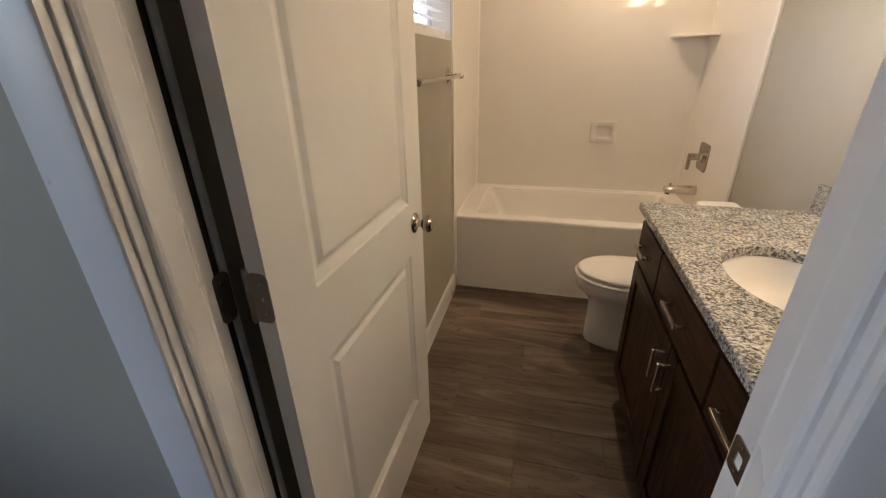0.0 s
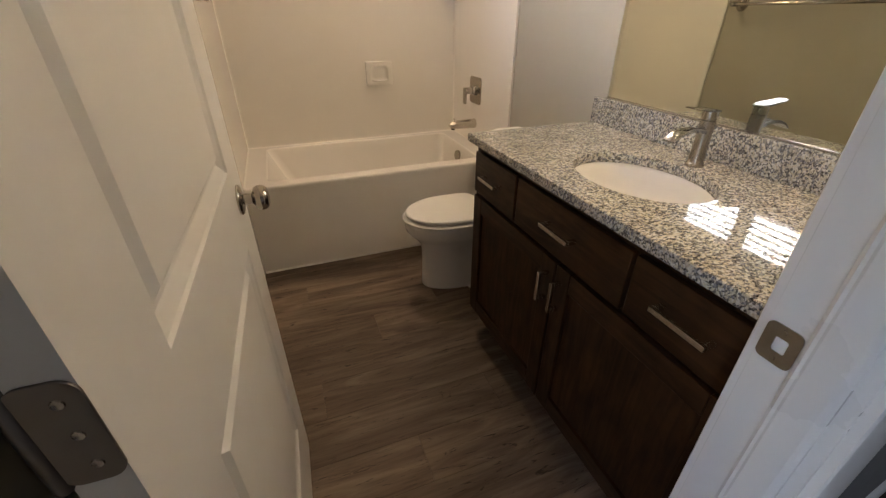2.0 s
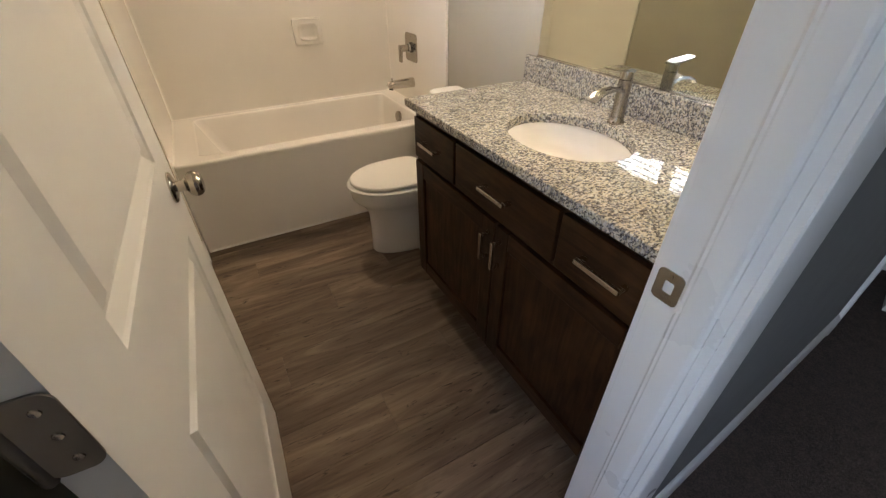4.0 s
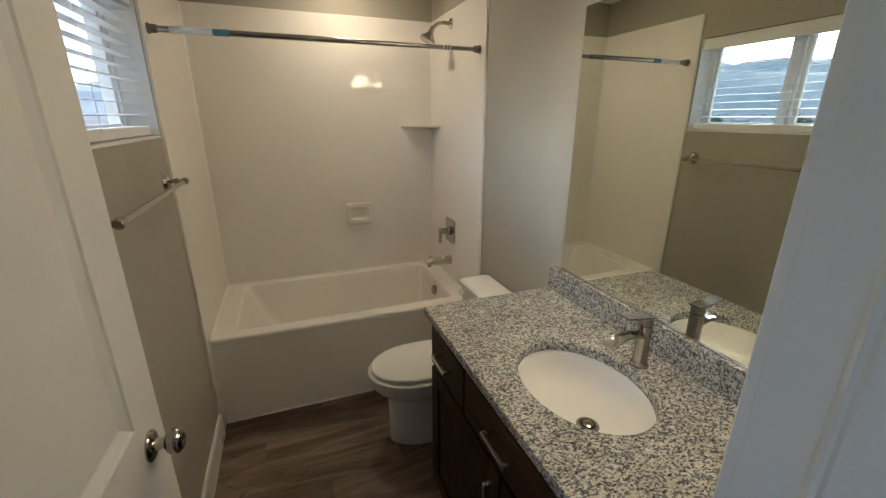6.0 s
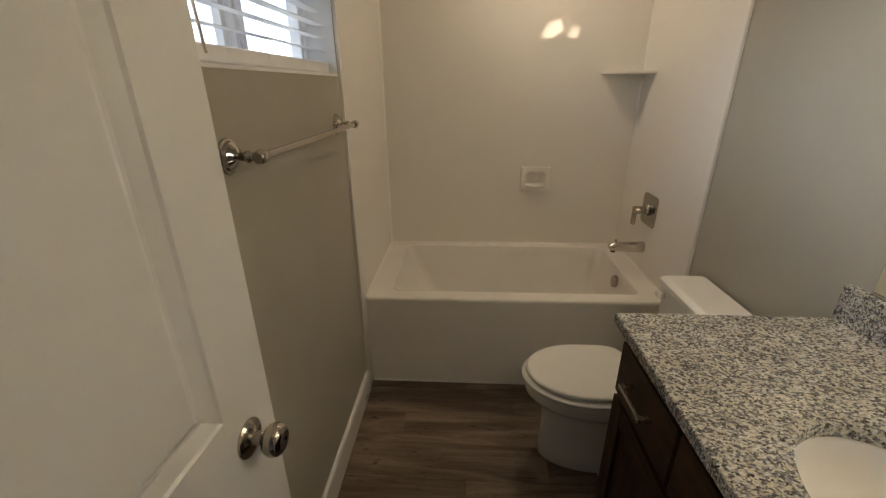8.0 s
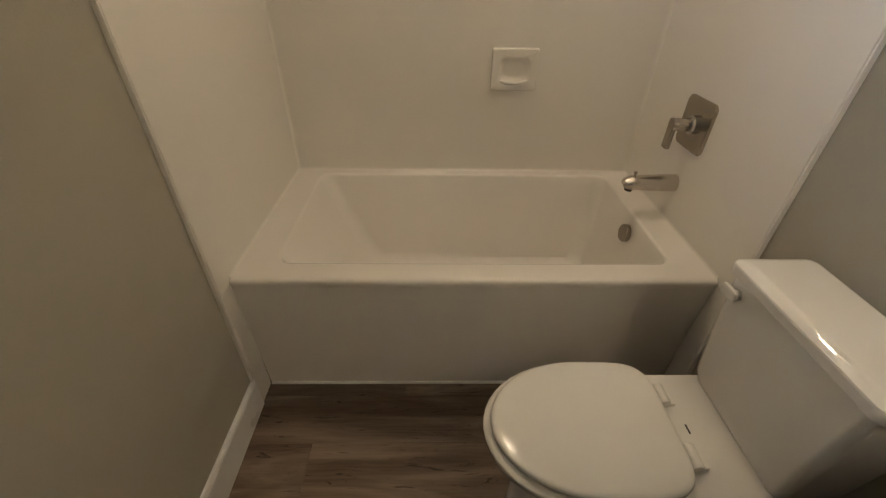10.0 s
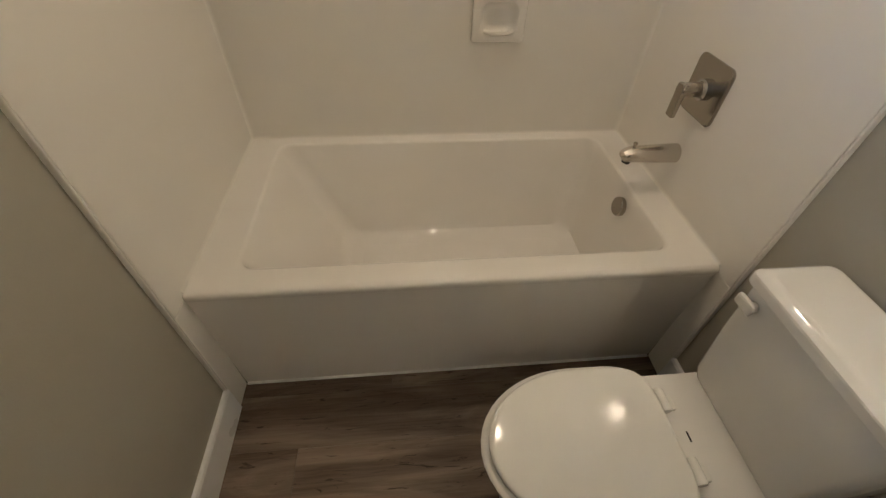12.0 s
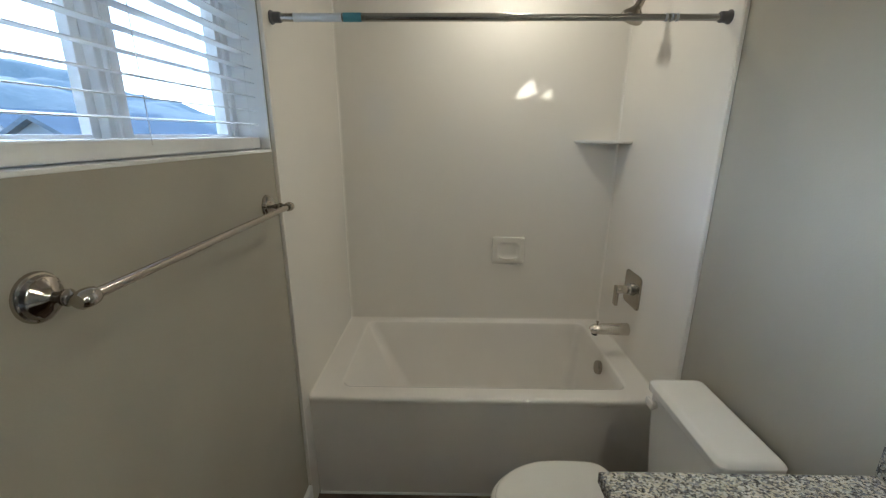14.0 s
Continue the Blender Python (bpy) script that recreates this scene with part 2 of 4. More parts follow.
# floor planks, grain along x
m = Mat("plank_vinyl", (0.2, 0.14, 0.1), 0.45)
info = m.node("ShaderNodeObjectInfo")
shift = m.node("ShaderNodeVectorMath", operation="MULTIPLY_ADD")
m.link(info.outputs["Random"], shift.inputs[0])
shift.inputs[1].default_value = (37.0, 19.0, 7.0)
m.link(m.co, shift.inputs[2])
src = shift.outputs[0]
broad = m.noise(3.6, 5, 0.58, m.mapped((0.42, 2.5, 1), source=src), 1.6)
grain = m.noise(9, 6, 0.60, m.mapped((0.45, 11.0, 1), source=src), 0.9)
c = m.ramp(broad, [(0.35, (0.098, 0.064, 0.042)), (0.50, (0.170, 0.117, 0.078)), (0.65, (0.262, 0.192, 0.134))])
c = m.mix(0.20, c, m.ramp(grain, [(0.36, (0.078, 0.051, 0.033)), (0.50, (0.172, 0.119, 0.081)), (0.65, (0.268, 0.198, 0.140))]))
crack = m.noise(3.2, 6, 0.7, m.mapped((1.5, 9.0, 1), source=src), 2.6)
c = m.mix(m.ramp(crack, [(0.59, 0.0), (0.655, 0.90)]), c, (0.034, 0.022, 0.015))
tone = m.ramp(info.outputs["Random"], [(0.0, (0.74, 0.775, 0.81)), (1.0, (1.10, 1.155, 1.21))])
m.colour(m.mix(1.0, c, tone, "MULTIPLY"))
m.rough(m.ramp(grain, [(0.35, 0.62), (0.65, 0.48)]))
m.put("Specular IOR Level", 0.35)
m.bump(grain, 0.08, 0.0008).bump(crack, 0.05, 0.001)
M_PLANK = m.m
M_UNDER = Mat("plank_joint", (0.02, 0.014, 0.010), 0.8).m

m = Mat("carpet", (0.06, 0.045, 0.038), 0.95)
pile = m.noise(190, 5, 0.75)
m.colour(m.mix(0.5, m.ramp(pile, [(0.40, (0.022, 0.016, 0.013)), (0.60, (0.150, 0.108, 0.084))]), m.ramp(m.noise(28, 4), [(0.3, (0.045, 0.034, 0.029)), (0.7, (0.092, 0.072, 0.060))])))
m.bump(pile, 0.9, 0.006).bump(m.noise(30, 3), 0.3, 0.008)
M_CARPET = m.m


def glowing(name, colour, strength, base=(0.8, 0.78, 0.72)):
    m = Mat(name, base, 0.4)
    m.put("Emission Color", (*colour, 1)), m.put("Emission Strength", strength)
    return m.m


M_SHADE = glowing("frosted_lamp_glass", (1.0, 0.77, 0.51), LIGHT_SHADE)
M_BULB = glowing("lamp_bulb", (1.0, 0.80, 0.56), LIGHT_BULB)
M_DOWNLIGHT = glowing("downlight_lens", (1.0, 0.77, 0.51), LIGHT_TUB)
M_LABEL_W = Mat("paper_label", (0.72, 0.74, 0.76), 0.5).m
M_LABEL_T = Mat("teal_label", (0.10, 0.30, 0.36), 0.5).m
M_RUBBER = Mat("rubber_end", (0.16, 0.15, 0.15), 0.6).m
M_STEEL = brushed("rod_steel", (0.46, 0.45, 0.43), 0.22, (0.6, 9, 9))

# outdoors
def outdoor(name, a, b, scale, rough=0.9):
    m = Mat(name, a, rough)
    m.colour(m.mix(0.5, m.ramp(m.noise(scale, 6), [(0.35, a), (0.65, b)]), m.ramp(m.noise(scale * 9, 4), [(0.3, a), (0.7, b)])))
    return m.m


M_GROUND = outdoor("dry_grass", (0.30, 0.22, 0.13), (0.14, 0.14, 0.09), 0.05)
# Scrub tones lightened so that the colour carries the haze of distance.
M_HILL = outdoor("hazy_hill_scrub", (0.20, 0.215, 0.20), (0.36, 0.35, 0.31), 0.02)
M_SHINGLE = outdoor("roof_shingles", (0.15, 0.16, 0.17), (0.23, 0.24, 0.25), 1.2)
M_SIDING = outdoor("house_siding", (0.42, 0.42, 0.43), (0.35, 0.35, 0.36), 0.6)
M_LEAF = outdoor("tree_leaves", (0.035, 0.06, 0.025), (0.08, 0.11, 0.04), 1.5)
M_BARK = outdoor("tree_bark", (0.09, 0.065, 0.045), (0.15, 0.11, 0.08), 5)
M_PANE = Mat("dark_house_pane", (0.05, 0.06, 0.07), 0.1).m
M_ROAD = outdoor("asphalt", (0.05, 0.05, 0.05), (0.075, 0.075, 0.075), 0.6)

# ================================================================ structure
def wall(name, boxes, label, material=None):
    bm = bmesh.new()
    for b in boxes:
        box(bm, *b)
    return solid(name, bm, material or M_WALL, label, "wall", kind="structure", smooth=0)


XO = XL - 0.17                   # outer face of the window wall
wall("wall_west", [(XO, XL, YD, YB + 0.15, -0.3, WZ0), (XO, XL, YD, YB + 0.15, WZ1, ZC + 0.2), (XO, XL, YD, WY0, WZ0, WZ1), (XO, XL, WY1, YB + 0.15, WZ0, WZ1)],
     "painted beige drywall with a window opening")
wall("wall_north", [(XL, XR, YB, YB + 0.15, -0.3, ZC)], "painted beige drywall behind the bathtub")
wall("wall_east", [(XR, XR + 0.12, YD, YB + 0.15, -0.3, ZC)], "painted light grey drywall beside vanity and toilet")
ROUGH_L, ROUGH_R, ROUGH_T = JL - 0.02, JR + 0.02, JT + 0.02
C0, C1, CT = 1.925, 2.62, 2.04   # the closet doorway farther along the hall
BEND = Matrix.Translation((ROUGH_R + 0.09, YH, 0)) @ Matrix.Rotation(radians(4.7), 4, "Z") @ Matrix.Translation((-ROUGH_R - 0.09, -YH, 0))


def bent(ob):
    """The hall wall past the bathroom stands a few degrees off square."""
    ob.matrix_basis = BEND @ ob.matrix_basis
    return ob



wall("wall_south", [(-1.62, ROUGH_L, YH, YD, -0.3, ZC), (ROUGH_R, ROUGH_R + 0.09, YH, YD, -0.3, ZC), (ROUGH_R + 0.09, XR + 0.12, YH + 0.064, YD, -0.3, ZC), (ROUGH_L, ROUGH_R, YH, YD, ROUGH_T, ZC)], "painted drywall with the bathroom doorway")
HX0, HX1, HY0 = -1.50, 3.05, -1.20
wall("wall_hall_north", [(HX0, ROUGH_L, YH - 0.002, YH, -0.3, ZC), (ROUGH_R, ROUGH_R + 0.09, YH - 0.002, YH, -0.3, ZC), (ROUGH_L, ROUGH_R, YH - 0.002, YH, ROUGH_T, ZC)], "grey painted hall wall round the bathroom doorway")
bent(wall("wall_hall_far", [(ROUGH_R + 0.09, XR + 0.13, YH - 0.002, YH + 0.006, -0.3, ZC), (XR + 0.13, C0 - 0.02, YH - 0.002, YH + 0.118, -0.3, ZC), (C0 - 0.02, C1 + 0.02, YH - 0.002, YH + 0.118, CT + 0.02, ZC), (C1 + 0.02, HX1, YH - 0.002, YH + 0.118, -0.3, ZC)], "grey painted hall wall past the bathroom, darkened in colour for shade", M_HALL_SHADED))
wall("wall_hall_west", [(HX0 - 0.12, HX0, HY0 - 0.12, -1.0, -0.3, ZC), (HX0 - 0.12, HX0, -0.1, YH, -0.3, ZC), (HX0 - 0.12, HX0, -1.0, -0.1, -0.3, 0.9), (HX0 - 0.12, HX0, -1.0, -0.1, 2.1, ZC)], "painted grey hall wall with a daylight opening")
wall("wall_hall_east", [(HX1 - 0.02, HX1 + 0.12, HY0 - 0.12, YH + 0.24, -0.3, ZC)], "grey painted hall wall, darkened in colour for shade", M_HALL_SHADED)
wall("wall_hall_south", [(HX0, HX1, HY0 - 0.12, HY0, -0.3, ZC)], "grey painted hall wall, darkened in colour for shade", M_HALL_SHADED)
wall("wall_closet", [(XR + 0.12, 3.05, 1.75, 1.87, -0.3, ZC), (3.05, 3.17, YD, 1.87, -0.3, ZC)], "plain wall of the unlit room, coloured near black for its shade", M_DARKROOM)
solid("ceiling", one_box(HX0 - 0.12, 3.20, HY0 - 0.12, YB + 0.15, ZC, ZC + 0.2), M_CEIL, "matt off-white ceiling", "ceiling", kind="structure", smooth=0)
sub = box(bmesh.new(), XL, XR, YD - 0.06, YB, -0.30, -0.006)
floor = tagged(part("floor", sub, M_UNDER, None, smooth=0), "grey-brown wood-look plank floor", "floor", kind="structure")
solid("hall_carpet", box(one_box(HX0, HX1, HY0, YD - 0.06, -0.30, 0.008), XR + 0.12, HX1, YD - 0.06, YD + 0.2, -0.3, 0.008), M_CARPET, "dark brown cut-pile carpet in the hall", "carpet", kind="structure", smooth=0)
solid("closet_carpet", one_box(XR + 0.12, 3.05, YD + 0.2, 1.75, -0.30, 0.006), M_CARPET, "dark brown carpet of the unlit room", "carpet", kind="structure", smooth=0)
solid("threshold", one_box(JL, JR, YD - 0.085, YD - 0.055, 0.004, 0.011, 0.003), M_BRONZE, "low metal strip between carpet and planks", "threshold", kind="structure")

# baseboards: 13 cm, eased top edge
def baseboard(name, x0, y0, x1, y1, nx, ny, h=0.132, d=0.014):
    prof = [(0, 0), (d, 0), (d, h - 0.012), (d - 0.004, h - 0.003), (d - 0.008, h), (0, h)]
    bm = prism(prof, lambda u, v, w: (x0 + (x1 - x0) * w + nx * u, y0 + (y1 - y0) * w + ny * u, v))
    return solid(name, bm, M_TRIM, "white painted baseboard", "baseboard", kind="structure", smooth=25)


baseboard("baseboard_west", XL, YD, XL, 2.500, 1, 0)
baseboard("baseboard_east", XR, 1.772, XR, 2.500, -1, 0)
bent(baseboard("baseboard_hall", JR + 0.112, YH, C0 - 0.095, YH, 0, -1))
baseboard("baseboard_hall", HX0 + 0.014, YH, JL - 0.095, YH, 0, -1)
baseboard("baseboard_hall", HX0, HY0, HX0, YH, 1, 0)

# casings and jambs
CASING = [(0, 0), (0, 0.0125), (0.003, 0.0150), (0.006, 0.0160), (0.076, 0.0175), (0.080, 0.0165), (0.083, 0.0135), (0.083, 0)]
STOP_EDGE = [(0, 0), (0, 0.0065), (0.004, 0.0095), (0.009, 0.0110), (0.043, 0.0110), (0.047, 0.0085), (0.051, 0.0098), (0.056, 0.0060), (0.056, 0)]


def casing(parent, name, x, side, y, out, z0, z1):
    """An upright casing: side is the way from its inner to its outer edge, out the way it stands off the wall."""
    part(name, prism(CASING, lambda u, v, w: (x + side * u, y + out * v, z0 + (z1 - z0) * w)), M_TRIM, parent, smooth=20)


def head_casing(parent, name, x0, x1, y, out, z):
    part(name, prism(CASING, lambda u, v, w: (x0 + (x1 - x0) * w, y + out * v, z + u)), M_TRIM, parent, smooth=20)


def door_frame(name, j0, j1, top, label, gap=0.0):
    f = thing(name, ((j0 + j1) / 2, (YH + YD) / 2, 0), label, "door frame", kind="structure")
    part("jamb", one_box(j0 - 0.019, j0, YH - 0.001, YD + 0.001 - gap, 0, top, 0.0015), M_TRIM, f)
    if gap:
        # Added dark strip in place of the shadow between jamb and door.
        part("hinge_rabbet", one_box(j0 - 0.019, j0 - 0.010, YD + 0.001 - gap, YD + 0.001, 0, top), M_GAP_SHADE, f, "dark strip standing for the shade in the hinge gap", smooth=0)
    part("jamb", one_box(j1, j1 + 0.019, YH - 0.001, YD + 0.001, 0, top, 0.0015), M_TRIM, f)
    part("head_jamb", one_box(j0 - 0.019, j1 + 0.019, YH - 0.001, YD + 0.001, top, top + 0.019, 0.0015), M_TRIM, f)
    for a, d in ((j0, 1), (j1, -1)):
        part("door_stop", prism(STOP_EDGE, lambda u, v, w: (a + d * v, YD - 0.104 + u, 0.008 + (top - 0.008) * w)), M_TRIM, f, smooth=20)
    part("door_stop", one_box(j0 + 0.011, j1 - 0.011, YD - 0.104, YD - 0.048, top - 0.011, top, 0.003), M_TRIM, f)
    for y, out in ((YH, -1), (YD, 1)):
        casing(f, "casing", j0 - 0.005, -1, y, out, 0, top + 0.005)
        casing(f, "casing", j1 + 0.005, 1, y, out, 0, top + 0.005)
        head_casing(f, "head_casing", j0 - 0.094, j1 + 0.094, y, out, top + 0.005)
    return f


frame_1 = door_frame("door_frame_1", JL, JR, JT, "white painted door frame with moulded casing", 0.022)
frame_2 = bent(door_frame("door_frame_2", C0, C1, CT, "white painted frame of the doorway to the unlit room"))

# strike plate on the latch jamb, with its hole and two screws
ZK = 0.928
bm = bmesh.new()
yk = YD - 0.023
outer = rrect(yk, ZK, 0.022, 0.029, 0.009, 0)
inner = rrect(yk - 0.001, ZK, 0.0085, 0.011, 0.003, 0)
loft([[(JR - 0.0002, a, b) for a, b, _ in outer], [(JR - 0.0022, a, b) for a, b, _ in outer], [(JR - 0.0026, a, b) for a, b, _ in inner], [(JR + 0.012, a, b) for a, b, _ in inner]], False, True, bm)
strike = part("strike_plate", bm, M_NICKEL, frame_1, "brushed nickel strike plate")
part("latch_hole", one_box(JR - 0.0012, JR - 0.0004, yk - 0.0075, yk + 0.0062, ZK - 0.0105, ZK + 0.0105), M_TRIM, strike)
for dz in (-0.021, 0.021):
    part("screw", lathe([(0.0035, 0), (0.003, 0.0009), (0.001, 0.0012)], (JR - 0.0026, yk, ZK + dz), (-1, 0, 0), 10), M_NICKEL, strike)


# ---------------------------------------------------------------- the open door, two moulded panels
def door_leaf(w, h, t):
    """Local: hinge edge at y 0, free edge at y w, faces at x 0 and x -t."""
    bm = bmesh.new()
    st, panels = 0.122, ((0.235, 0.845), (1.014, h - 0.125))
    rings = ((0.0, 0.0), (0.004, 0.004), (0.026, 0.0115), (0.032, 0.0115), (0.044, 0.0045), (0.050, 0.0040))
    for x, s in ((0.0, -1), (-t, 1)):
        def quad(y0, y1, z0, z1):
            bm.faces.new([bm.verts.new((x, *p)) for p in ((y0, z0), (y1, z0), (y1, z1), (y0, z1))])
        quad(0, st, 0, h), quad(w - st, w, 0, h)
        quad(st, w - st, 0, panels[0][0]), quad(st, w - st, panels[0][1], panels[1][0]), quad(st, w - st, panels[1][1], h)
        for z0, z1 in panels:
            loft([[(x + s * d, y, z) for y, z in ((st + i, z0 + i), (w - st - i, z0 + i), (w - st - i, z1 - i), (st + i, z1 - i))] for i, d in rings], False, True, bm)
    for a, b in (((0, 0), (w, 0)), ((w, 0), (w, h)), ((w, h), (0, h)), ((0, h), (0, 0))):
        bm.faces.new([bm.verts.new(p) for p in ((0, *a), (0, *b), (-t, *b), (-t, *a))])
    bmesh.ops.remove_doubles(bm, verts=bm.verts, dist=0.0002)
    bmesh.ops.recalc_face_normals(bm, faces=bm.faces)
    return bm


def knob(bm, y, z, x, s):
    """Round door knob with rosette, standing off the face at x in the way s."""
    return lathe([(0.0325, 0), (0.0325, 0.003), (0.030, 0.006), (0.022, 0.0085), (0.0125, 0.011), (0.0115, 0.022), (0.013, 0.027), (0.022, 0.032),
                  (0.0265, 0.039), (0.0272, 0.046), (0.0255, 0.053), (0.021, 0.058), (0.015, 0.0605), (0.009, 0.0602), (0.006, 0.059)], (x, y, z), (s, 0, 0), 36, bm=bm)


def hinge_plate(parent, x, y, z, jamb_x, jamb_y):
    """One butt hinge: barrel, the leaf on the door's edge and the leaf on the jamb."""
    h = part("hinge", lathe([(0.0045, -0.050), (0.0062, -0.047), (0.0062, 0.047), (0.0045, 0.050)], (x, y, z), (0, 0, 1), 14), M_BRONZE, parent, "dull bronze butt hinge")
    for at, ax in (("door", 0), ("jamb", 1)):
        bm = bmesh.new()
        if ax == 0:
            ring = rrect(x + 0.021, z, 0.019, 0.045, 0.012, 0)
            loft([[(a, y - 0.0012, b) for a, b, _ in ring], [(a, y - 0.0034, b) for a, b, _ in ring]], bm=bm)
        else:
            ring = rrect(jamb_y - 0.016, z, 0.016, 0.045, 0.012, 0)
            loft([[(jamb_x + 0.0005, a, b) for a, b, _ in ring], [(jamb_x + 0.0026, a, b) for a, b, _ in ring]], bm=bm)
        leaf = part("hinge_leaf", bm, M_BRONZE, h)
        for k in (-0.028, 0.0, 0.028):
            c = (x + 0.026, y - 0.0034, z + k) if ax == 0 else (jamb_x + 0.0026, jamb_y - 0.019 - 0.006 * (k == 0), z + k)
            part("screw", lathe([(0.0042, 0), (0.0036, 0.0008), (0.0012, 0.0004)], c, (0, -1, 0) if ax == 0 else (1, 0, 0), 10), M_NICKEL, h)


DW, DH, DT = 0.755, 2.030, 0.035
DX, DY = -0.340, YD - 0.002           # corner of the door by the hinge, room face
door = thing("door_1", (DX, DY, 0), "open white two-panel moulded door with nickel knob", "door", kind="structure")
bm = door_leaf(DW, DH, DT)
bmesh.ops.translate(bm, verts=bm.verts, vec=(DX, DY, 0.012))
part("door_leaf", bm, M_DOOR, door, "white moulded two-panel door leaf", smooth=12)
for x, s in ((DX, 1), (DX - DT, -1)):
    part("door_knob", knob(None, DY + DW - 0.078, 0.952, x, s), M_POLISHED, door, "polished nickel round knob")
part("latch_plate", one_box(DX - 0.030, DX - 0.005, DY + DW, DY + DW + 0.0015, 0.952 - 0.028, 0.952 + 0.028, 0.0006), M_NICKEL, door)
for z in (0.26, 1.072, 1.83):
    hinge_plate(door, DX - DT - 0.004, DY + 0.001, z, JL, YD + 0.001)

door.rotation_euler = (0, 0, radians(-1.7))

# a closet door leaf standing open, its edge to the hall
door_2 = thing("door_2", (2.235, 0.545, 0), "white door standing open by the unlit closet", "door", kind="structure")
bm = door_leaf(0.60, 2.02, 0.035)
bmesh.ops.transform(bm, matrix=Matrix.Translation((2.235, 0.528, 0.014)) @ Matrix.Rotation(radians(-76), 4, "Z"), verts=bm.verts)
part("door_leaf", bm, M_DOOR, door_2, smooth=12)
for z in (0.26, 0.83, 1.78):
    part("hinge", lathe([(0.0045, -0.050), (0.0062, -0.047), (0.0062, 0.047), (0.0045, 0.050)], (2.225, 0.575, z), (0, 0, 1), 12), M_BRONZE, door_2, "dull bronze hinge")

# ---------------------------------------------------------------- window with horizontal blind
win = thing("window_1", (XL - 0.12, (WY0 + WY1) / 2, WZ0), "white vinyl sliding window in a deep drywall recess", "window", kind="structure")
fx0, fx1 = XL - 0.160, XL - 0.100
fy = 0.030
part("window_frame", box(box(box(box(bmesh.new(), fx0, fx1, WY0, WY0 + fy, WZ0, WZ1, 0.004), fx0, fx1, WY1 - fy, WY1, WZ0, WZ1, 0.004), fx0, fx1, WY0 + fy, WY1 - fy, WZ0, WZ0 + fy, 0.004), fx0, fx1, WY0 + fy, WY1 - fy, WZ1 - fy, WZ1, 0.004), M_VINYL, win, "white vinyl frame")
ym = (WY0 + WY1) / 2 + 0.040
part("meeting_stile", box(box(bmesh.new(), fx0 + 0.012, fx1 - 0.004, ym - 0.024, ym + 0.024, WZ0 + fy, WZ1 - fy, 0.003), fx1 - 0.012, fx1 + 0.006, ym - 0.008, ym + 0.014, WZ0 + fy, WZ1 - fy, 0.003), M_VINYL, win)
for y0, y1, x in ((WY0 + fy, ym - 0.024, fx0 + 0.022), (ym + 0.024, WY1 - fy, fx0 + 0.036)):
    bm = bmesh.new()
    for b in ((y0, y0 + 0.022, WZ0 + fy, WZ1 - fy), (y1 - 0.022, y1, WZ0 + fy, WZ1 - fy), (y0 + 0.022, y1 - 0.022, WZ0 + fy, WZ0 + fy + 0.022), (y0 + 0.022, y1 - 0.022, WZ1 - fy - 0.022, WZ1 - fy)):
        box(bm, x - 0.010, x + 0.014, *b, 0.002)
    sash = part("window_sash", bm, M_VINYL, win)
    pane = part("window_pane", one_box(x - 0.002, x + 0.002, y0 + 0.020, y1 - 0.020, WZ0 + fy + 0.020, WZ1 - fy - 0.020), M_GLASS, sash, "clear glass")
    pane.visible_shadow = False
part("window_sill", one_box(XL - 0.100, XL + 0.001, WY0 + 0.001, WY1 - 0.001, WZ0 - 0.004, WZ0 + 0.005, 0.002), M_TRIM, win, "white painted sill")
RET = 0.004
part("window_return", one_box(XL - 0.100, XL - 0.001, WY1 - RET, WY1 + 0.001, WZ0 + 0.006, WZ1), M_TRIM, win, "white painted recess side")
part("window_return", one_box(XL - 0.100, XL - 0.001, WY0 - 0.001, WY0 + RET, WZ0 + 0.006, WZ1), M_TRIM, win)

ym = (WY0 + WY1) / 2
blind = thing("window_blind", (XL - 0.05, ym, WZ1 - 0.03), "white horizontal slat blind, open, in the window recess", "blind")
bx = XL - 0.052
part("head_rail", one_box(bx - 0.028, bx + 0.028, WY0 + 0.008, WY1 - 0.008, WZ1 - 0.055, WZ1 - 0.002, 0.003), M_SLAT, blind)
part("valance", one_box(bx + 0.030, bx + 0.042, WY0 + 0.006, WY1 - 0.006, WZ1 - 0.070, WZ1 - 0.002, 0.004), M_SLAT, blind, "white valance board")
part("bottom_rail", one_box(bx - 0.025, bx + 0.025, WY0 + 0.012, WY1 - 0.012, WZ0 + 0.008, WZ0 + 0.044, 0.005), M_SLAT, blind)
slat_bm = bmesh.new()
arc = [(u, 0.0014 * (1 - (u / 0.025) ** 2)) for u in (-0.025, -0.015, -0.005, 0.005, 0.015, 0.025)]
slat_outline = [(u, v + 0.0010) for u, v in arc] + [(u, v - 0.0010) for u, v in reversed(arc)]
ta = radians(BLIND_TILT)
prism(slat_outline, lambda u, v, w: (u * math.cos(ta) - v * math.sin(ta), (WY0 + 0.012) * (1 - w) + (WY1 - 0.012) * w - ym, u * math.sin(ta) + v * math.cos(ta)), slat_bm)
slat_mesh = finish(slat_bm, "slat", M_SLAT, 40)
z = WZ0 + 0.084
while z < WZ1 - 0.065:
    s = new("slat", slat_mesh)
    s.parent, s.matrix_parent_inverse = blind, world_of(blind).inverted()
    s.location = (bx, ym, z)
    z += 0.0415
for y in (WY0 + 0.09, ym + 0.02, WY1 - 0.075):
    for dx in (-0.027, 0.027):
        part("ladder_cord", lathe([(0.0009, WZ0 + 0.03), (0.0009, WZ1 - 0.05)], (bx + dx, y, 0), (0, 0, 1), 6), M_CORD, blind)
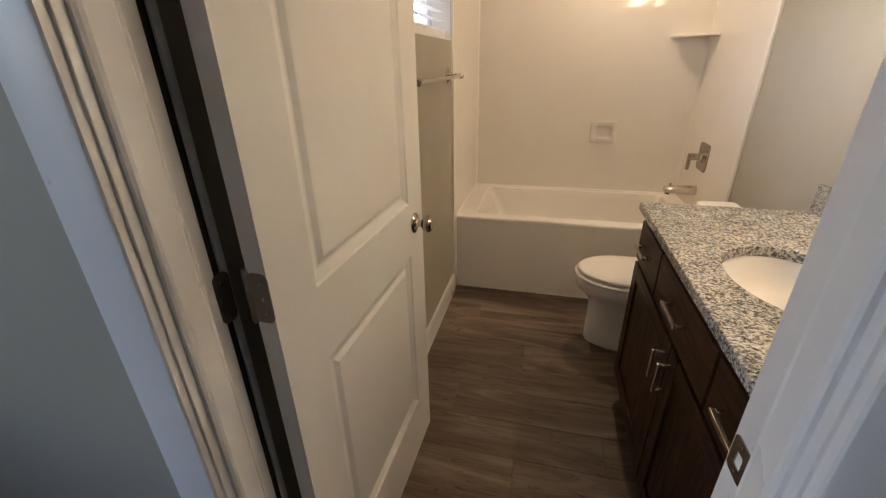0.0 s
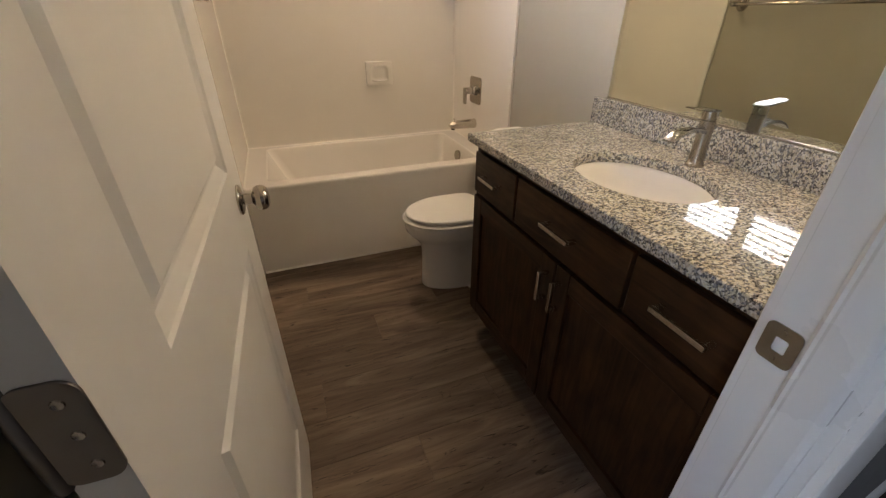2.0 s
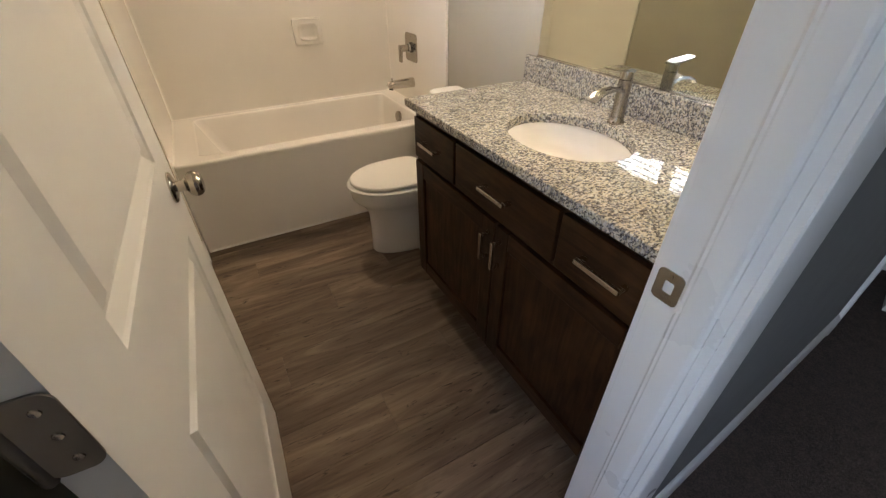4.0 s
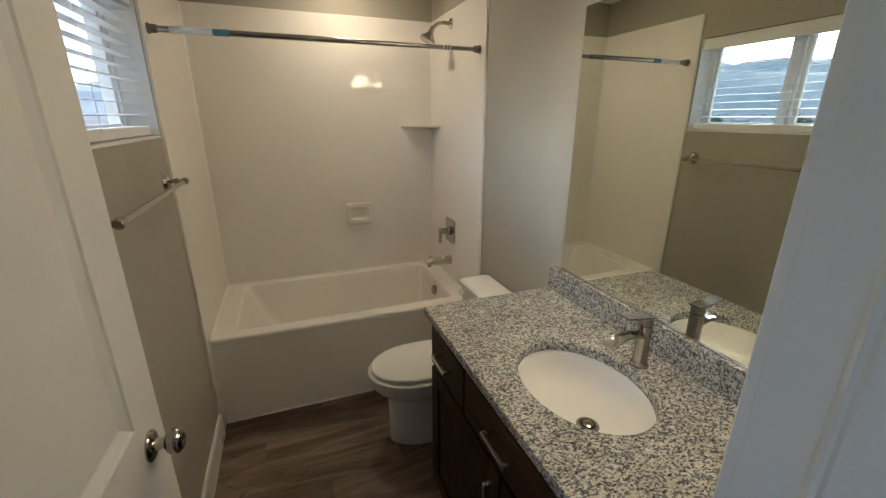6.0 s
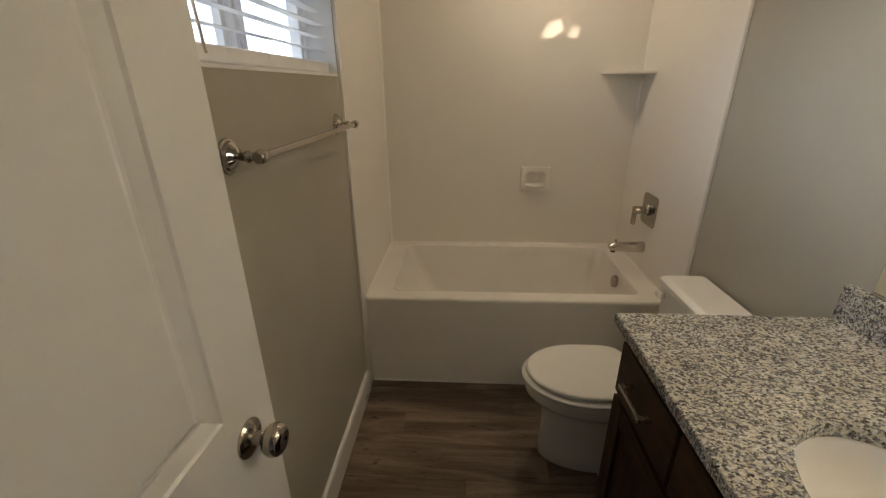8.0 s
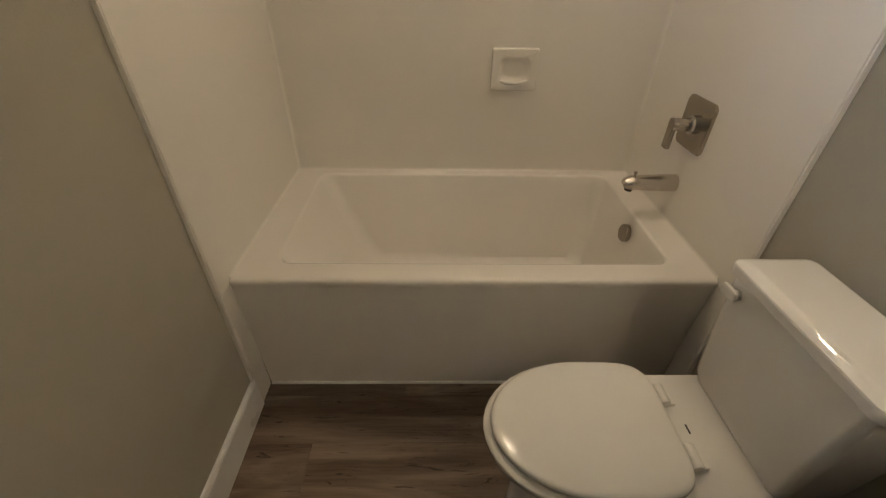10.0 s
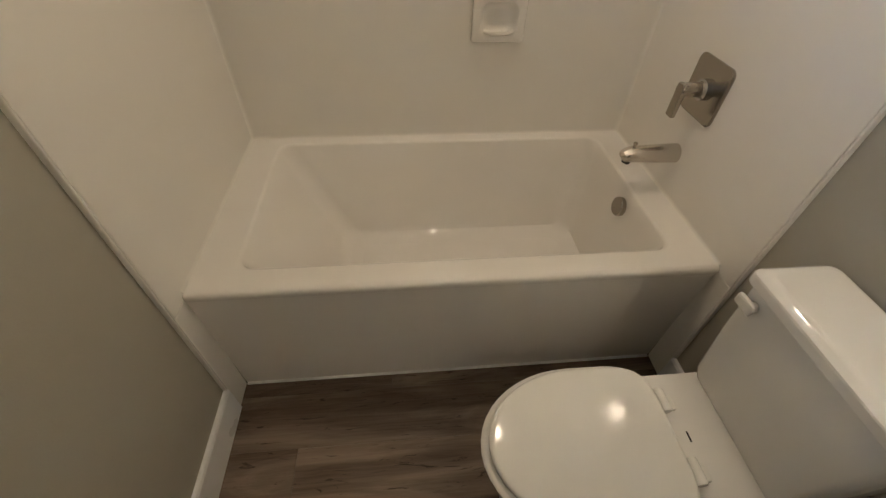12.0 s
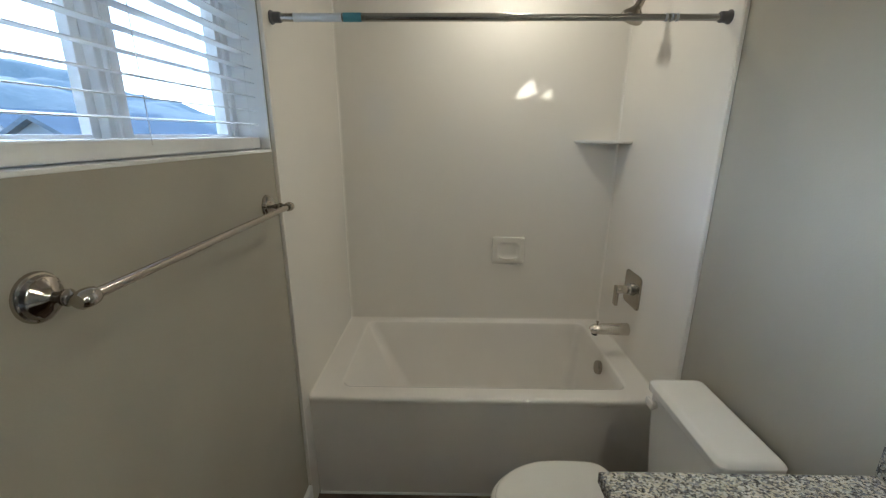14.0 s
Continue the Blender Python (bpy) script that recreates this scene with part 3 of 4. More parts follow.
part("tilt_wand", tube([(bx + 0.046, WY0 + 0.195, WZ1 - 0.07), (bx + 0.050, WY0 + 0.203, WZ0 + 0.25), (bx + 0.056, WY0 + 0.222, WZ0 + 0.020)], 0.0036, 8), M_NICKEL_H, blind)

# ================================================================ bathtub and surround
TY0, TY1, TZ = 2.556, SB, 0.522           # rim front, back, height
tub = thing("bathtub", ((SL + SR) / 2, (TY0 + TY1) / 2, 0), "glossy off-white acrylic alcove bathtub with plain apron", "bathtub")
cx, hx = (SL + SR) / 2, (SR - SL) / 2
cyo, hyo = (TY0 + TY1) / 2, (TY1 - TY0) / 2
bx0, bx1, by0, by1 = -0.335, 0.898, 2.646, 3.276   # basin at the rim


def basin_ring(x0, x1, y0, y1, r, z):
    return rrect((x0 + x1) / 2, (y0 + y1) / 2, (x1 - x0) / 2, (y1 - y0) / 2, r, z, 8)


rings = [rrect(cx, cyo + 0.003, hx - 0.0005, hyo - 0.003, 0.004, TZ - 0.030, 8), rrect(cx, cyo + 0.0005, hx - 0.0005, hyo - 0.0005, 0.004, TZ - 0.014, 8), rrect(cx, cyo + 0.0012, hx - 0.0005, hyo - 0.0012, 0.006, TZ - 0.006, 8),
         rrect(cx, cyo + 0.004, hx - 0.0005, hyo - 0.004, 0.008, TZ - 0.001, 8), rrect(cx, cyo + 0.009, hx - 0.0005, hyo - 0.009, 0.012, TZ, 8),
         basin_ring(bx0 - 0.010, bx1 + 0.010, by0 - 0.010, by1 + 0.010, 0.050, TZ), basin_ring(bx0 - 0.003, bx1 + 0.003, by0 - 0.003, by1 + 0.003, 0.046, TZ - 0.002),
         basin_ring(bx0, bx1, by0, by1, 0.045, TZ - 0.008)]
for f, z, r in ((0.10, 0.47, 0.05), (0.35, 0.36, 0.055), (0.65, 0.24, 0.06), (0.85, 0.168, 0.065), (0.93, 0.146, 0.07)):
    rings.append(basin_ring(bx0 + 0.215 * f, bx1 - 0.062 * f, by0 + 0.105 * f, by1 - 0.105 * f, r, z))
rings.append(basin_ring(bx0 + 0.235, bx1 - 0.085, by0 + 0.130, by1 - 0.130, 0.06, 0.136))
rings.append(basin_ring(bx0 + 0.275, bx1 - 0.125, by0 + 0.165, by1 - 0.165, 0.05, 0.133))
part("basin", loft(rings, False, True), M_TUB, tub, "off-white moulded basin and rim", smooth=50)
bm = prism([(TY0 + 0.0068, TZ - 0.029), (TY0 + 0.009, TZ - 0.06), (TY0 + 0.021, 0.25), (TY0 + 0.030, 0.004), (TY0 + 0.060, 0.004), (TY0 + 0.060, TZ - 0.029)], lambda u, v, w: (SL + 0.0005 + (SR - SL - 0.001) * w, u, v))
part("apron", bm, M_TUB, tub, "plain front apron", smooth=30)
part("caulk_bead", tube([(SL + 0.002, TY0 + 0.0285, 0.002), (SR - 0.002, TY0 + 0.0285, 0.002)], 0.0065, 8), M_CAULK, tub, "white caulk along the floor")
part("overflow_cover", lathe([(0.034, 0), (0.034, 0.014), (0.031, 0.018), (0.012, 0.0185)], (bx1 - 0.012, 2.925, 0.452), (-1, 0, 0.12), 28), M_NICKEL, tub, "round brushed nickel overflow cover")
drain = part("drain", lathe([(0.036, 0), (0.034, 0.003), (0.026, 0.004), (0.024, 0.001)], (0.70, 2.96, 0.133), (0, 0, 1), 28), M_NICKEL, tub)
part("stopper", lathe([(0.020, 0.001), (0.020, 0.008), (0.014, 0.011)], (0.70, 2.96, 0.133), (0, 0, 1), 24), M_NICKEL, drain)

# the three moulded walls, their coved corners and their front legs down to the floor
STOP = 2.205
sur = thing("tub_surround", (cx, YB - 0.02, TZ), "glossy off-white moulded tub wall panels with shelf and soap dish", "tub surround")
LEG = 2.500
part("back_panel", one_box(SL, SR, SB, YB - 0.001, TZ - 0.02, STOP, 0.004), M_ACRYLIC, sur)
for x0, x1, s in ((XL - 0.002, SL, 1), (SR, XR + 0.002, -1)):
    bm = one_box(x0, x1, LEG, YB - 0.001, TZ - 0.02, STOP, 0.004)
    part("side_panel", bm, M_ACRYLIC, sur)
    part("edge_trim", one_box(x0 - (0.0005 if s < 0 else 0.0), x1 + (0.0005 if s > 0 else 0.0), LEG - 0.007, LEG - 0.0005, 0.134, STOP - 0.002, 0.0028), M_ACRYLIC, sur)
    part("front_leg", one_box(x0, x1, LEG, TY0 + 0.028, 0.003, TZ - 0.019, 0.004), M_ACRYLIC, sur)
    xc = SL if s > 0 else SR
    cove = [(xc, SB)] + [(xc + s * (0.012 - 0.012 * math.sin(a)), SB - (0.012 - 0.012 * math.cos(a))) for a in (math.pi / 2 * i / 8 for i in range(9))]
    part("corner_cove", prism(cove, lambda u, v, w: (u, v, TZ - 0.001 + (STOP - TZ - 0.003) * w)), M_ACRYLIC, sur, smooth=60)
    lower = [(0, 0)] + [(0.010 - 0.010 * math.sin(a), 0.010 - 0.010 * math.cos(a)) for a in (math.pi / 2 * i / 6 for i in range(7))]
    part("deck_cove", prism(lower, lambda u, v, w: (xc + s * u, TY0 + 0.012 + (SB - TY0 - 0.016) * w, TZ - 0.0005 + v)), M_ACRYLIC, sur, smooth=60)
lower = [(0, 0)] + [(0.010 - 0.010 * math.sin(a), 0.010 - 0.010 * math.cos(a)) for a in (math.pi / 2 * i / 6 for i in range(7))]
part("deck_cove", prism(lower, lambda u, v, w: (SL + 0.004 + (SR - SL - 0.008) * w, SB - u, TZ - 0.0005 + v)), M_ACRYLIC, sur, smooth=60)

# soap dish: square plate with a scooped hollow
sx, sz, sw, sh = 0.458, 0.948, 0.089, 0.076
plate = rrect(sx, sz, sw, sh, 0.008, 0)
mid = rrect(sx, sz - 0.004, sw - 0.030, sh - 0.028, 0.028, 0)


def dish_ring(ring, y):
    return [(a, y, b) for a, b, _ in ring]


bm = loft([dish_ring(plate, SB + 0.001), dish_ring(plate, SB - 0.013), dish_ring(rrect(sx, sz, sw - 0.004, sh - 0.004, 0.007, 0), SB - 0.018), dish_ring(rrect(sx, sz - 0.004, sw - 0.026, sh - 0.024, 0.030, 0), SB - 0.018),
           dish_ring(mid, SB - 0.015), dish_ring(rrect(sx, sz - 0.002, sw - 0.037, sh - 0.036, 0.026, 0), SB - 0.004), dish_ring(rrect(sx, sz, sw - 0.052, sh - 0.052, 0.018, 0), SB - 0.002)], False, True)
dish = part("soap_dish", bm, M_ACRYLIC, sur, "square moulded soap dish", smooth=55)
part("dish_lip", tube([(sx - 0.050, SB - 0.015, sz - 0.040), (sx - 0.030, SB - 0.022, sz - 0.045), (sx, SB - 0.026, sz - 0.046), (sx + 0.030, SB - 0.022, sz - 0.045), (sx + 0.050, SB - 0.015, sz - 0.040)], 0.006, 10), M_ACRYLIC, dish)

# thin corner shelf
def shelf_ring(k, z):
    a, b = (SR - 0.776) * k, (SB - 3.150) * k
    pts = [(SR, SB), (SR - a, SB)]
    for i in range(1, 8):
        t = i / 8
        px, py = SR - a * (1 - t), SB - b * t
        bulge = -0.05 * math.sin(math.pi * t) * k
        pts.append((px + bulge * 0.35 * 0.6, py + bulge * 0.35))
    pts.append((SR, SB - b))
    return [(x + 0.0005, y + 0.0005, z) for x, y in pts]


part("corner_shelf", loft([shelf_ring(0.94, 1.534), shelf_ring(0.985, 1.536), shelf_ring(1.0, 1.540), shelf_ring(1.0, 1.546), shelf_ring(0.985, 1.550), shelf_ring(0.90, 1.5485)]), M_ACRYLIC, sur, "thin moulded corner shelf", smooth=40)

# ---------------------------------------------------------------- tub fittings on the end wall
FY = 2.945
valve = thing("shower_valve", (SR, FY, 0.865), "brushed nickel shower valve with lever on a square plate", "valve")
ring = lambda h, r: rrect(FY, 0.865, h, h, r, 0)
bm = loft([[(SR + 0.001, a, b) for a, b, _ in ring(0.082, 0.022)], [(SR - 0.005, a, b) for a, b, _ in ring(0.082, 0.022)], [(SR - 0.008, a, b) for a, b, _ in ring(0.078, 0.020)]])
part("valve_plate", bm, M_NICKEL, valve, "rounded square plate")
part("valve_hub", lathe([(0.030, 0), (0.030, 0.012), (0.024, 0.016), (0.023, 0.020)], (SR - 0.008, FY, 0.865), (-1, 0, 0), 28), M_CHROME, valve)
part("valve_lever", box(lathe([(0.0205, 0), (0.0205, 0.052), (0.018, 0.056)], (SR - 0.028, FY, 0.865), (-1, 0, 0), 28), SR - 0.086, SR - 0.070, FY - 0.016, FY + 0.016, 0.785, 0.884, 0.004), M_NICKEL, valve, "flat downward lever")
spout = thing("tub_spout", (SR, FY, 0.655), "brushed nickel tub spout with diverter pin", "spout")
part("spout_body", tube([(SR + 0.001, FY, 0.655), (SR - 0.05, FY, 0.655), (SR - 0.13, FY, 0.655), (SR - 0.158, FY, 0.654), (SR - 0.174, FY, 0.649), (SR - 0.181, FY, 0.644)], [0.031, 0.030, 0.027, 0.026, 0.022, 0.014], 24), M_NICKEL_H, spout)
part("diverter_pin", lathe([(0.004, 0), (0.004, 0.012), (0.0065, 0.014), (0.0065, 0.020)], (SR - 0.150, FY, 0.676), (0, 0, 1), 14), M_NICKEL, spout)
part("spout_mouth", lathe([(0.015, 0), (0.013, 0.010)], (SR - 0.158, FY, 0.634), (-0.2, 0, -1), 18), M_BLACK, spout)
sh = thing("wall_shower", (SR, FY + 0.02, 2.13), "brushed nickel shower head on a bent arm", "shower")
sy = FY + 0.02
part("flange", lathe([(0.030, 0), (0.028, 0.006), (0.012, 0.012)], (SR + 0.001, sy, 2.130), (-1, 0, 0), 24), M_NICKEL, sh)
part("shower_arm", tube([(SR, sy, 2.130), (SR - 0.05, sy, 2.132), (SR - 0.085, sy, 2.124), (SR - 0.112, sy, 2.100), (SR - 0.122, sy, 2.085)], 0.0095, 14), M_NICKEL, sh)
part("spray_head", lathe([(0.012, -0.02), (0.016, 0.0), (0.016, 0.016), (0.026, 0.030), (0.044, 0.050), (0.047, 0.062), (0.044, 0.068), (0.036, 0.066)], (SR - 0.122, sy, 2.088), (-0.42, 0, -0.86), 28), M_NICKEL, sh, "bell-shaped spray head")

rod = thing("shower_rod", (cx, 2.562, 1.936), "straight steel tension shower rod with paper label", "curtain rod")
RY, RZ = 2.562, 1.937
part("outer_tube", lathe([(0.0125, 0), (0.0125, 0.74)], (SL + 0.02, RY, RZ), (1, 0, 0), 20), M_STEEL, rod)
part("inner_tube", lathe([(0.0105, 0), (0.0105, SR - SL - 0.78)], (SL + 0.755, RY, RZ - 0.001), (1, 0, 0), 20), M_STEEL, rod)
part("collar", lathe([(0.0135, 0), (0.0135, 0.012)], (SL + 0.752, RY, RZ), (1, 0, 0), 20), M_STEEL, rod)
for x, d in ((SL, 1), (SR, -1)):
    part("end_cap", lathe([(0.021, 0), (0.021, 0.004), (0.0165, 0.010), (0.0165, 0.030), (0.0135, 0.034)], (x, RY, RZ), (d, 0, 0), 24), M_RUBBER, rod, "dark rubber end cap")
part("paper_label", lathe([(0.0132, 0), (0.0132, 0.155)], (SL + 0.075, RY, RZ), (1, 0, 0), 20, False, False), M_LABEL_W, rod, "white paper label")
part("label_band", lathe([(0.0134, 0), (0.0134, 0.058)], (SL + 0.235, RY, RZ), (1, 0, 0), 20, False, False), M_LABEL_T, rod, "teal label band")
for i in range(3):
    part("label_bar", lathe([(0.0117, 0), (0.0117, 0.008)], (SR - 0.205 + 0.017 * i, RY, RZ - 0.001), (1, 0, 0), 18, False, False), M_LABEL_W, rod)

# ---------------------------------------------------------------- towel bar
tb = thing("towel_bar", (XL, 2.03, 1.350), "brushed nickel towel bar on the beige wall", "towel bar")
for y in (1.645, 2.405):
    post = part("post", lathe([(0.038, 0), (0.038, 0.003), (0.036, 0.006), (0.033, 0.007), (0.030, 0.013), (0.027, 0.014), (0.020, 0.021), (0.0115, 0.024), (0.0085, 0.026), (0.0085, 0.034), (0.0125, 0.041), (0.0130, 0.047), (0.009, 0.052), (0.0075, 0.060)], (XL, y, 1.350), (1, 0, 0), 30), M_POLISHED, tb, "stepped round wall post")
    part("bar_socket", lathe([(0.010, -0.016), (0.0135, -0.012), (0.0150, 0), (0.0135, 0.012), (0.010, 0.016)], (XL + 0.072, y, 1.350), (0, 1, 0), 22), M_POLISHED, post)
part("bar", lathe([(0.0082, 0), (0.0082, 0.76)], (XL + 0.072, 1.645, 1.350), (0, 1, 0), 20), M_POLISHED, tb, "straight round bar")

# ================================================================ toilet
toilet = thing("toilet", (0.62, 2.162, 0), "white two-piece toilet with the lid closed", "toilet")
TYC = 2.162


def egg(front, back, half, z, blunt=2.0, n=44):
    """An egg-shaped ring: the front points to -x."""
    wide = front + (back - front) * 0.56
    out = []
    for i in range(n):
        a = 2 * math.pi * i / n
        c, s = math.cos(a), math.sin(a)
        if c > 0:
            e = 2 / blunt
            out.append((wide + (back - wide) * abs(c) ** e, TYC + half * math.copysign(abs(s) ** e, s), z))
        else:
            out.append((wide + (wide - front) * c, TYC + half * s, z))
    return out


bowl = loft([egg(0.362, 0.80, 0.108, 0.0, 3), egg(0.357, 0.80, 0.112, 0.010, 3), egg(0.360, 0.79, 0.109, 0.06, 3), egg(0.362, 0.78, 0.106, 0.15, 3), egg(0.360, 0.78, 0.107, 0.225, 3), egg(0.352, 0.79, 0.114, 0.262, 3), egg(0.330, 0.79, 0.134, 0.292, 3),
             egg(0.300, 0.80, 0.156, 0.318, 3), egg(0.284, 0.81, 0.168, 0.340, 3), egg(0.280, 0.81, 0.172, 0.362, 3), egg(0.280, 0.81, 0.172, 0.390, 3), egg(0.286, 0.80, 0.167, 0.3965, 3)])
part("bowl", bowl, M_CHINA, toilet, "white china bowl and pedestal", smooth=60)
part("rear_deck", loft([rrect(0.800, TYC, 0.150, 0.130, 0.04, 0.28), rrect(0.815, TYC, 0.165, 0.155, 0.04, 0.35), rrect(0.822, TYC, 0.160, 0.158, 0.03, 0.390), rrect(0.824, TYC, 0.155, 0.154, 0.03, 0.3985)]), M_CHINA, toilet, smooth=50)
part("seat", loft([egg(0.276, 0.705, 0.178, 0.4005, 5), egg(0.268, 0.708, 0.184, 0.404, 5), egg(0.267, 0.708, 0.185, 0.408, 5), egg(0.269, 0.708, 0.183, 0.412, 5), egg(0.278, 0.704, 0.175, 0.4145, 5)]), M_SEAT, toilet, "white seat ring", smooth=50)
part("lid", loft([egg(0.300, 0.696, 0.158, 0.4185, 5), egg(0.286, 0.700, 0.167, 0.4200, 5), egg(0.2835, 0.702, 0.169, 0.4235, 5), egg(0.2835, 0.702, 0.169, 0.4330, 5), egg(0.2855, 0.701, 0.167, 0.4365, 5), egg(0.290, 0.698, 0.163, 0.4388, 5), egg(0.297, 0.692, 0.156, 0.4395, 5), egg(0.36, 0.65, 0.10, 0.4405, 4)]), M_SEAT, toilet, "white closed lid", smooth=35)
for dy in (-0.078, 0.078):
    hg = part("seat_hinge", lathe([(0.0125, -0.027), (0.0145, -0.023), (0.0145, 0.023), (0.0125, 0.027)], (0.716, TYC + dy, 0.421), (0, 1, 0), 18), M_SEAT, toilet, "white plastic seat hinge")
    part("hinge_slot", one_box(0.7285, 0.7305, TYC + dy - 0.016, TYC + dy + 0.016, 0.4092, 0.4105), M_BLACK, hg, "dark slot of the hinge cap")
    part("hinge_foot", one_box(0.700, 0.752, TYC + dy - 0.018, TYC + dy + 0.018, 0.3985, 0.409, 0.003), M_SEAT, hg)
tank = loft([rrect(0.905, TYC, 0.070, 0.155, 0.022, 0.395), rrect(0.902, TYC, 0.078, 0.165, 0.022, 0.43), rrect(0.900, TYC, 0.086, 0.178, 0.022, 0.60), rrect(0.899, TYC, 0.090, 0.185, 0.022, 0.732)])


def set_back(bm):
    """The shallow cistern sits close to the wall."""
    for v in bm.verts:
        v.co.x = 1.004 + (v.co.x - 0.9985) * 0.92
    return bm


part("tank", set_back(tank), M_CHINA, toilet, "white china tank", smooth=50)
lidk = [rrect(0.898, TYC, 0.0925, 0.1875, 0.020, 0.7325), rrect(0.898, TYC, 0.0995, 0.1945, 0.022, 0.7335), rrect(0.898, TYC, 0.1005, 0.1955, 0.022, 0.736), rrect(0.898, TYC, 0.1005, 0.1955, 0.022, 0.7545), rrect(0.898, TYC, 0.0988, 0.1938, 0.022, 0.7585), rrect(0.899, TYC, 0.089, 0.184, 0.021, 0.7665), rrect(0.899, TYC, 0.083, 0.178, 0.020, 0.7695), rrect(0.899, TYC, 0.076, 0.171, 0.020, 0.7705)]
part("tank_lid", set_back(loft(lidk)), M_CHINA, toilet, "white china tank lid", smooth=28)
part("flush_lever", set_back(box(lathe([(0.013, 0), (0.013, 0.010), (0.009, 0.014)], (0.812, TYC + 0.145, 0.695), (-1, 0, 0), 18), 0.788, 0.802, TYC + 0.130, TYC + 0.178, 0.680, 0.710, 0.007)), M_SEAT, toilet, "white flush lever")
part("label_bar", one_box(0.752, 0.756, TYC - 0.012, TYC + 0.012, 0.3986, 0.3992), M_BLACK, toilet)
for dy in (-0.095, 0.095):
    part("bolt_cap", lathe([(0.016, 0), (0.015, 0.010), (0.008, 0.016), (0.002, 0.017)], (0.60, TYC + dy * 1.22, 0.001), (0, 0, 1), 16), M_SEAT, toilet)
sup = thing("water_supply", (XR, 2.36, 0.2), "chrome stop valve and braided supply hose", "valve")
part("stop_valve", lathe([(0.026, 0), (0.024, 0.004), (0.009, 0.006), (0.009, 0.045), (0.013, 0.047), (0.013, 0.070)], (XR, 2.355, 0.20), (-1, 0, 0), 18), M_CHROME, sup)
part("hose", tube([(XR - 0.060, 2.355, 0.205), (XR - 0.062, 2.35, 0.27), (XR - 0.07, 2.33, 0.34), (0.93, 2.29, 0.396)], 0.006, 10), M_CHROME, sup)

# ================================================================ vanity
VX, VY0, VY1 = 0.470, YD, 1.765             # face, ends
DF = VX - 0.019                             # faces of doors and drawers
van = thing("vanity_cabinet", ((VX + XR) / 2, (VY0 + VY1) / 2, 0), "dark-stained wooden vanity cabinet with shaker doors", "cabinet")
bm = bmesh.new()
for b in ((VX + 0.001, XR, VY1 - 0.016, VY1, 0.105, 0.879), (VX + 0.072, XR, VY1 - 0.016, VY1, 0.0, 0.105), (VX + 0.001, XR, VY0 + 0.001, VY0 + 0.016, 0.105, 0.879), (VX + 0.072, XR, VY0 + 0.001, VY0 + 0.016, 0.0, 0.105), (VX + 0.001, XR, VY0 + 0.016, VY1 - 0.016, 0.105, 0.120), (XR - 0.010, XR, VY0 + 0.016, VY1 - 0.016, 0.12, 0.879)):
    box(bm, *b)
part("carcass", bm, M_STAIN_V, van, smooth=0)
bm = bmesh.new()
for b in ((VY0 + 0.001, VY0 + 0.034, 0.105, 0.879), (VY1 - 0.034, VY1, 0.105, 0.879), (0.930, 0.962, 0.69, 0.879), (1.424, 1.456, 0.69, 0.879), (1.176, 1.206, 0.135, 0.69)):
    box(bm, VX - 0.0005, VX + 0.018, *b, 0.001)
for b in ((VY0 + 0.034, VY1 - 0.034, 0.105, 0.150), (VY0 + 0.034, VY1 - 0.034, 0.855, 0.879), (VY0 + 0.034, VY1 - 0.034, 0.672, 0.70)):
    box(bm, VX, VX + 0.0175, *b, 0.001)
part("face_frame", bm, M_STAIN_V, van, smooth=25)
part("toe_kick", one_box(VX + 0.072, VX + 0.085, VY0 + 0.016, VY1 - 0.016, 0.0, 0.105), M_STAIN_H, van, smooth=0)


def pull(parent, y, z, length, upright):
    """Square-section bar pull on two posts."""
    bm = bmesh.new()
    h = length / 2
    x1 = DF
    if upright:
        box(bm, x1 - 0.034, x1 - 0.024, y - 0.006, y + 0.006, z - h, z + h, 0.0012)
        for k in (-1, 1):
            box(bm, x1 - 0.024, x1 + 0.001, y - 0.006, y + 0.006, z + k * (h - 0.006) - 0.006, z + k * (h - 0.006) + 0.006, 0.0012)
    else:
        box(bm, x1 - 0.034, x1 - 0.024, y - h, y + h, z - 0.006, z + 0.006, 0.0012)
        for k in (-1, 1):
            box(bm, x1 - 0.024, x1 + 0.001, y + k * (h - 0.006) - 0.006, y + k * (h - 0.006) + 0.006, z - 0.006, z + 0.006, 0.0012)
    return part("pull", bm, M_NICKEL_H, parent, "brushed nickel bar pull", smooth=30)


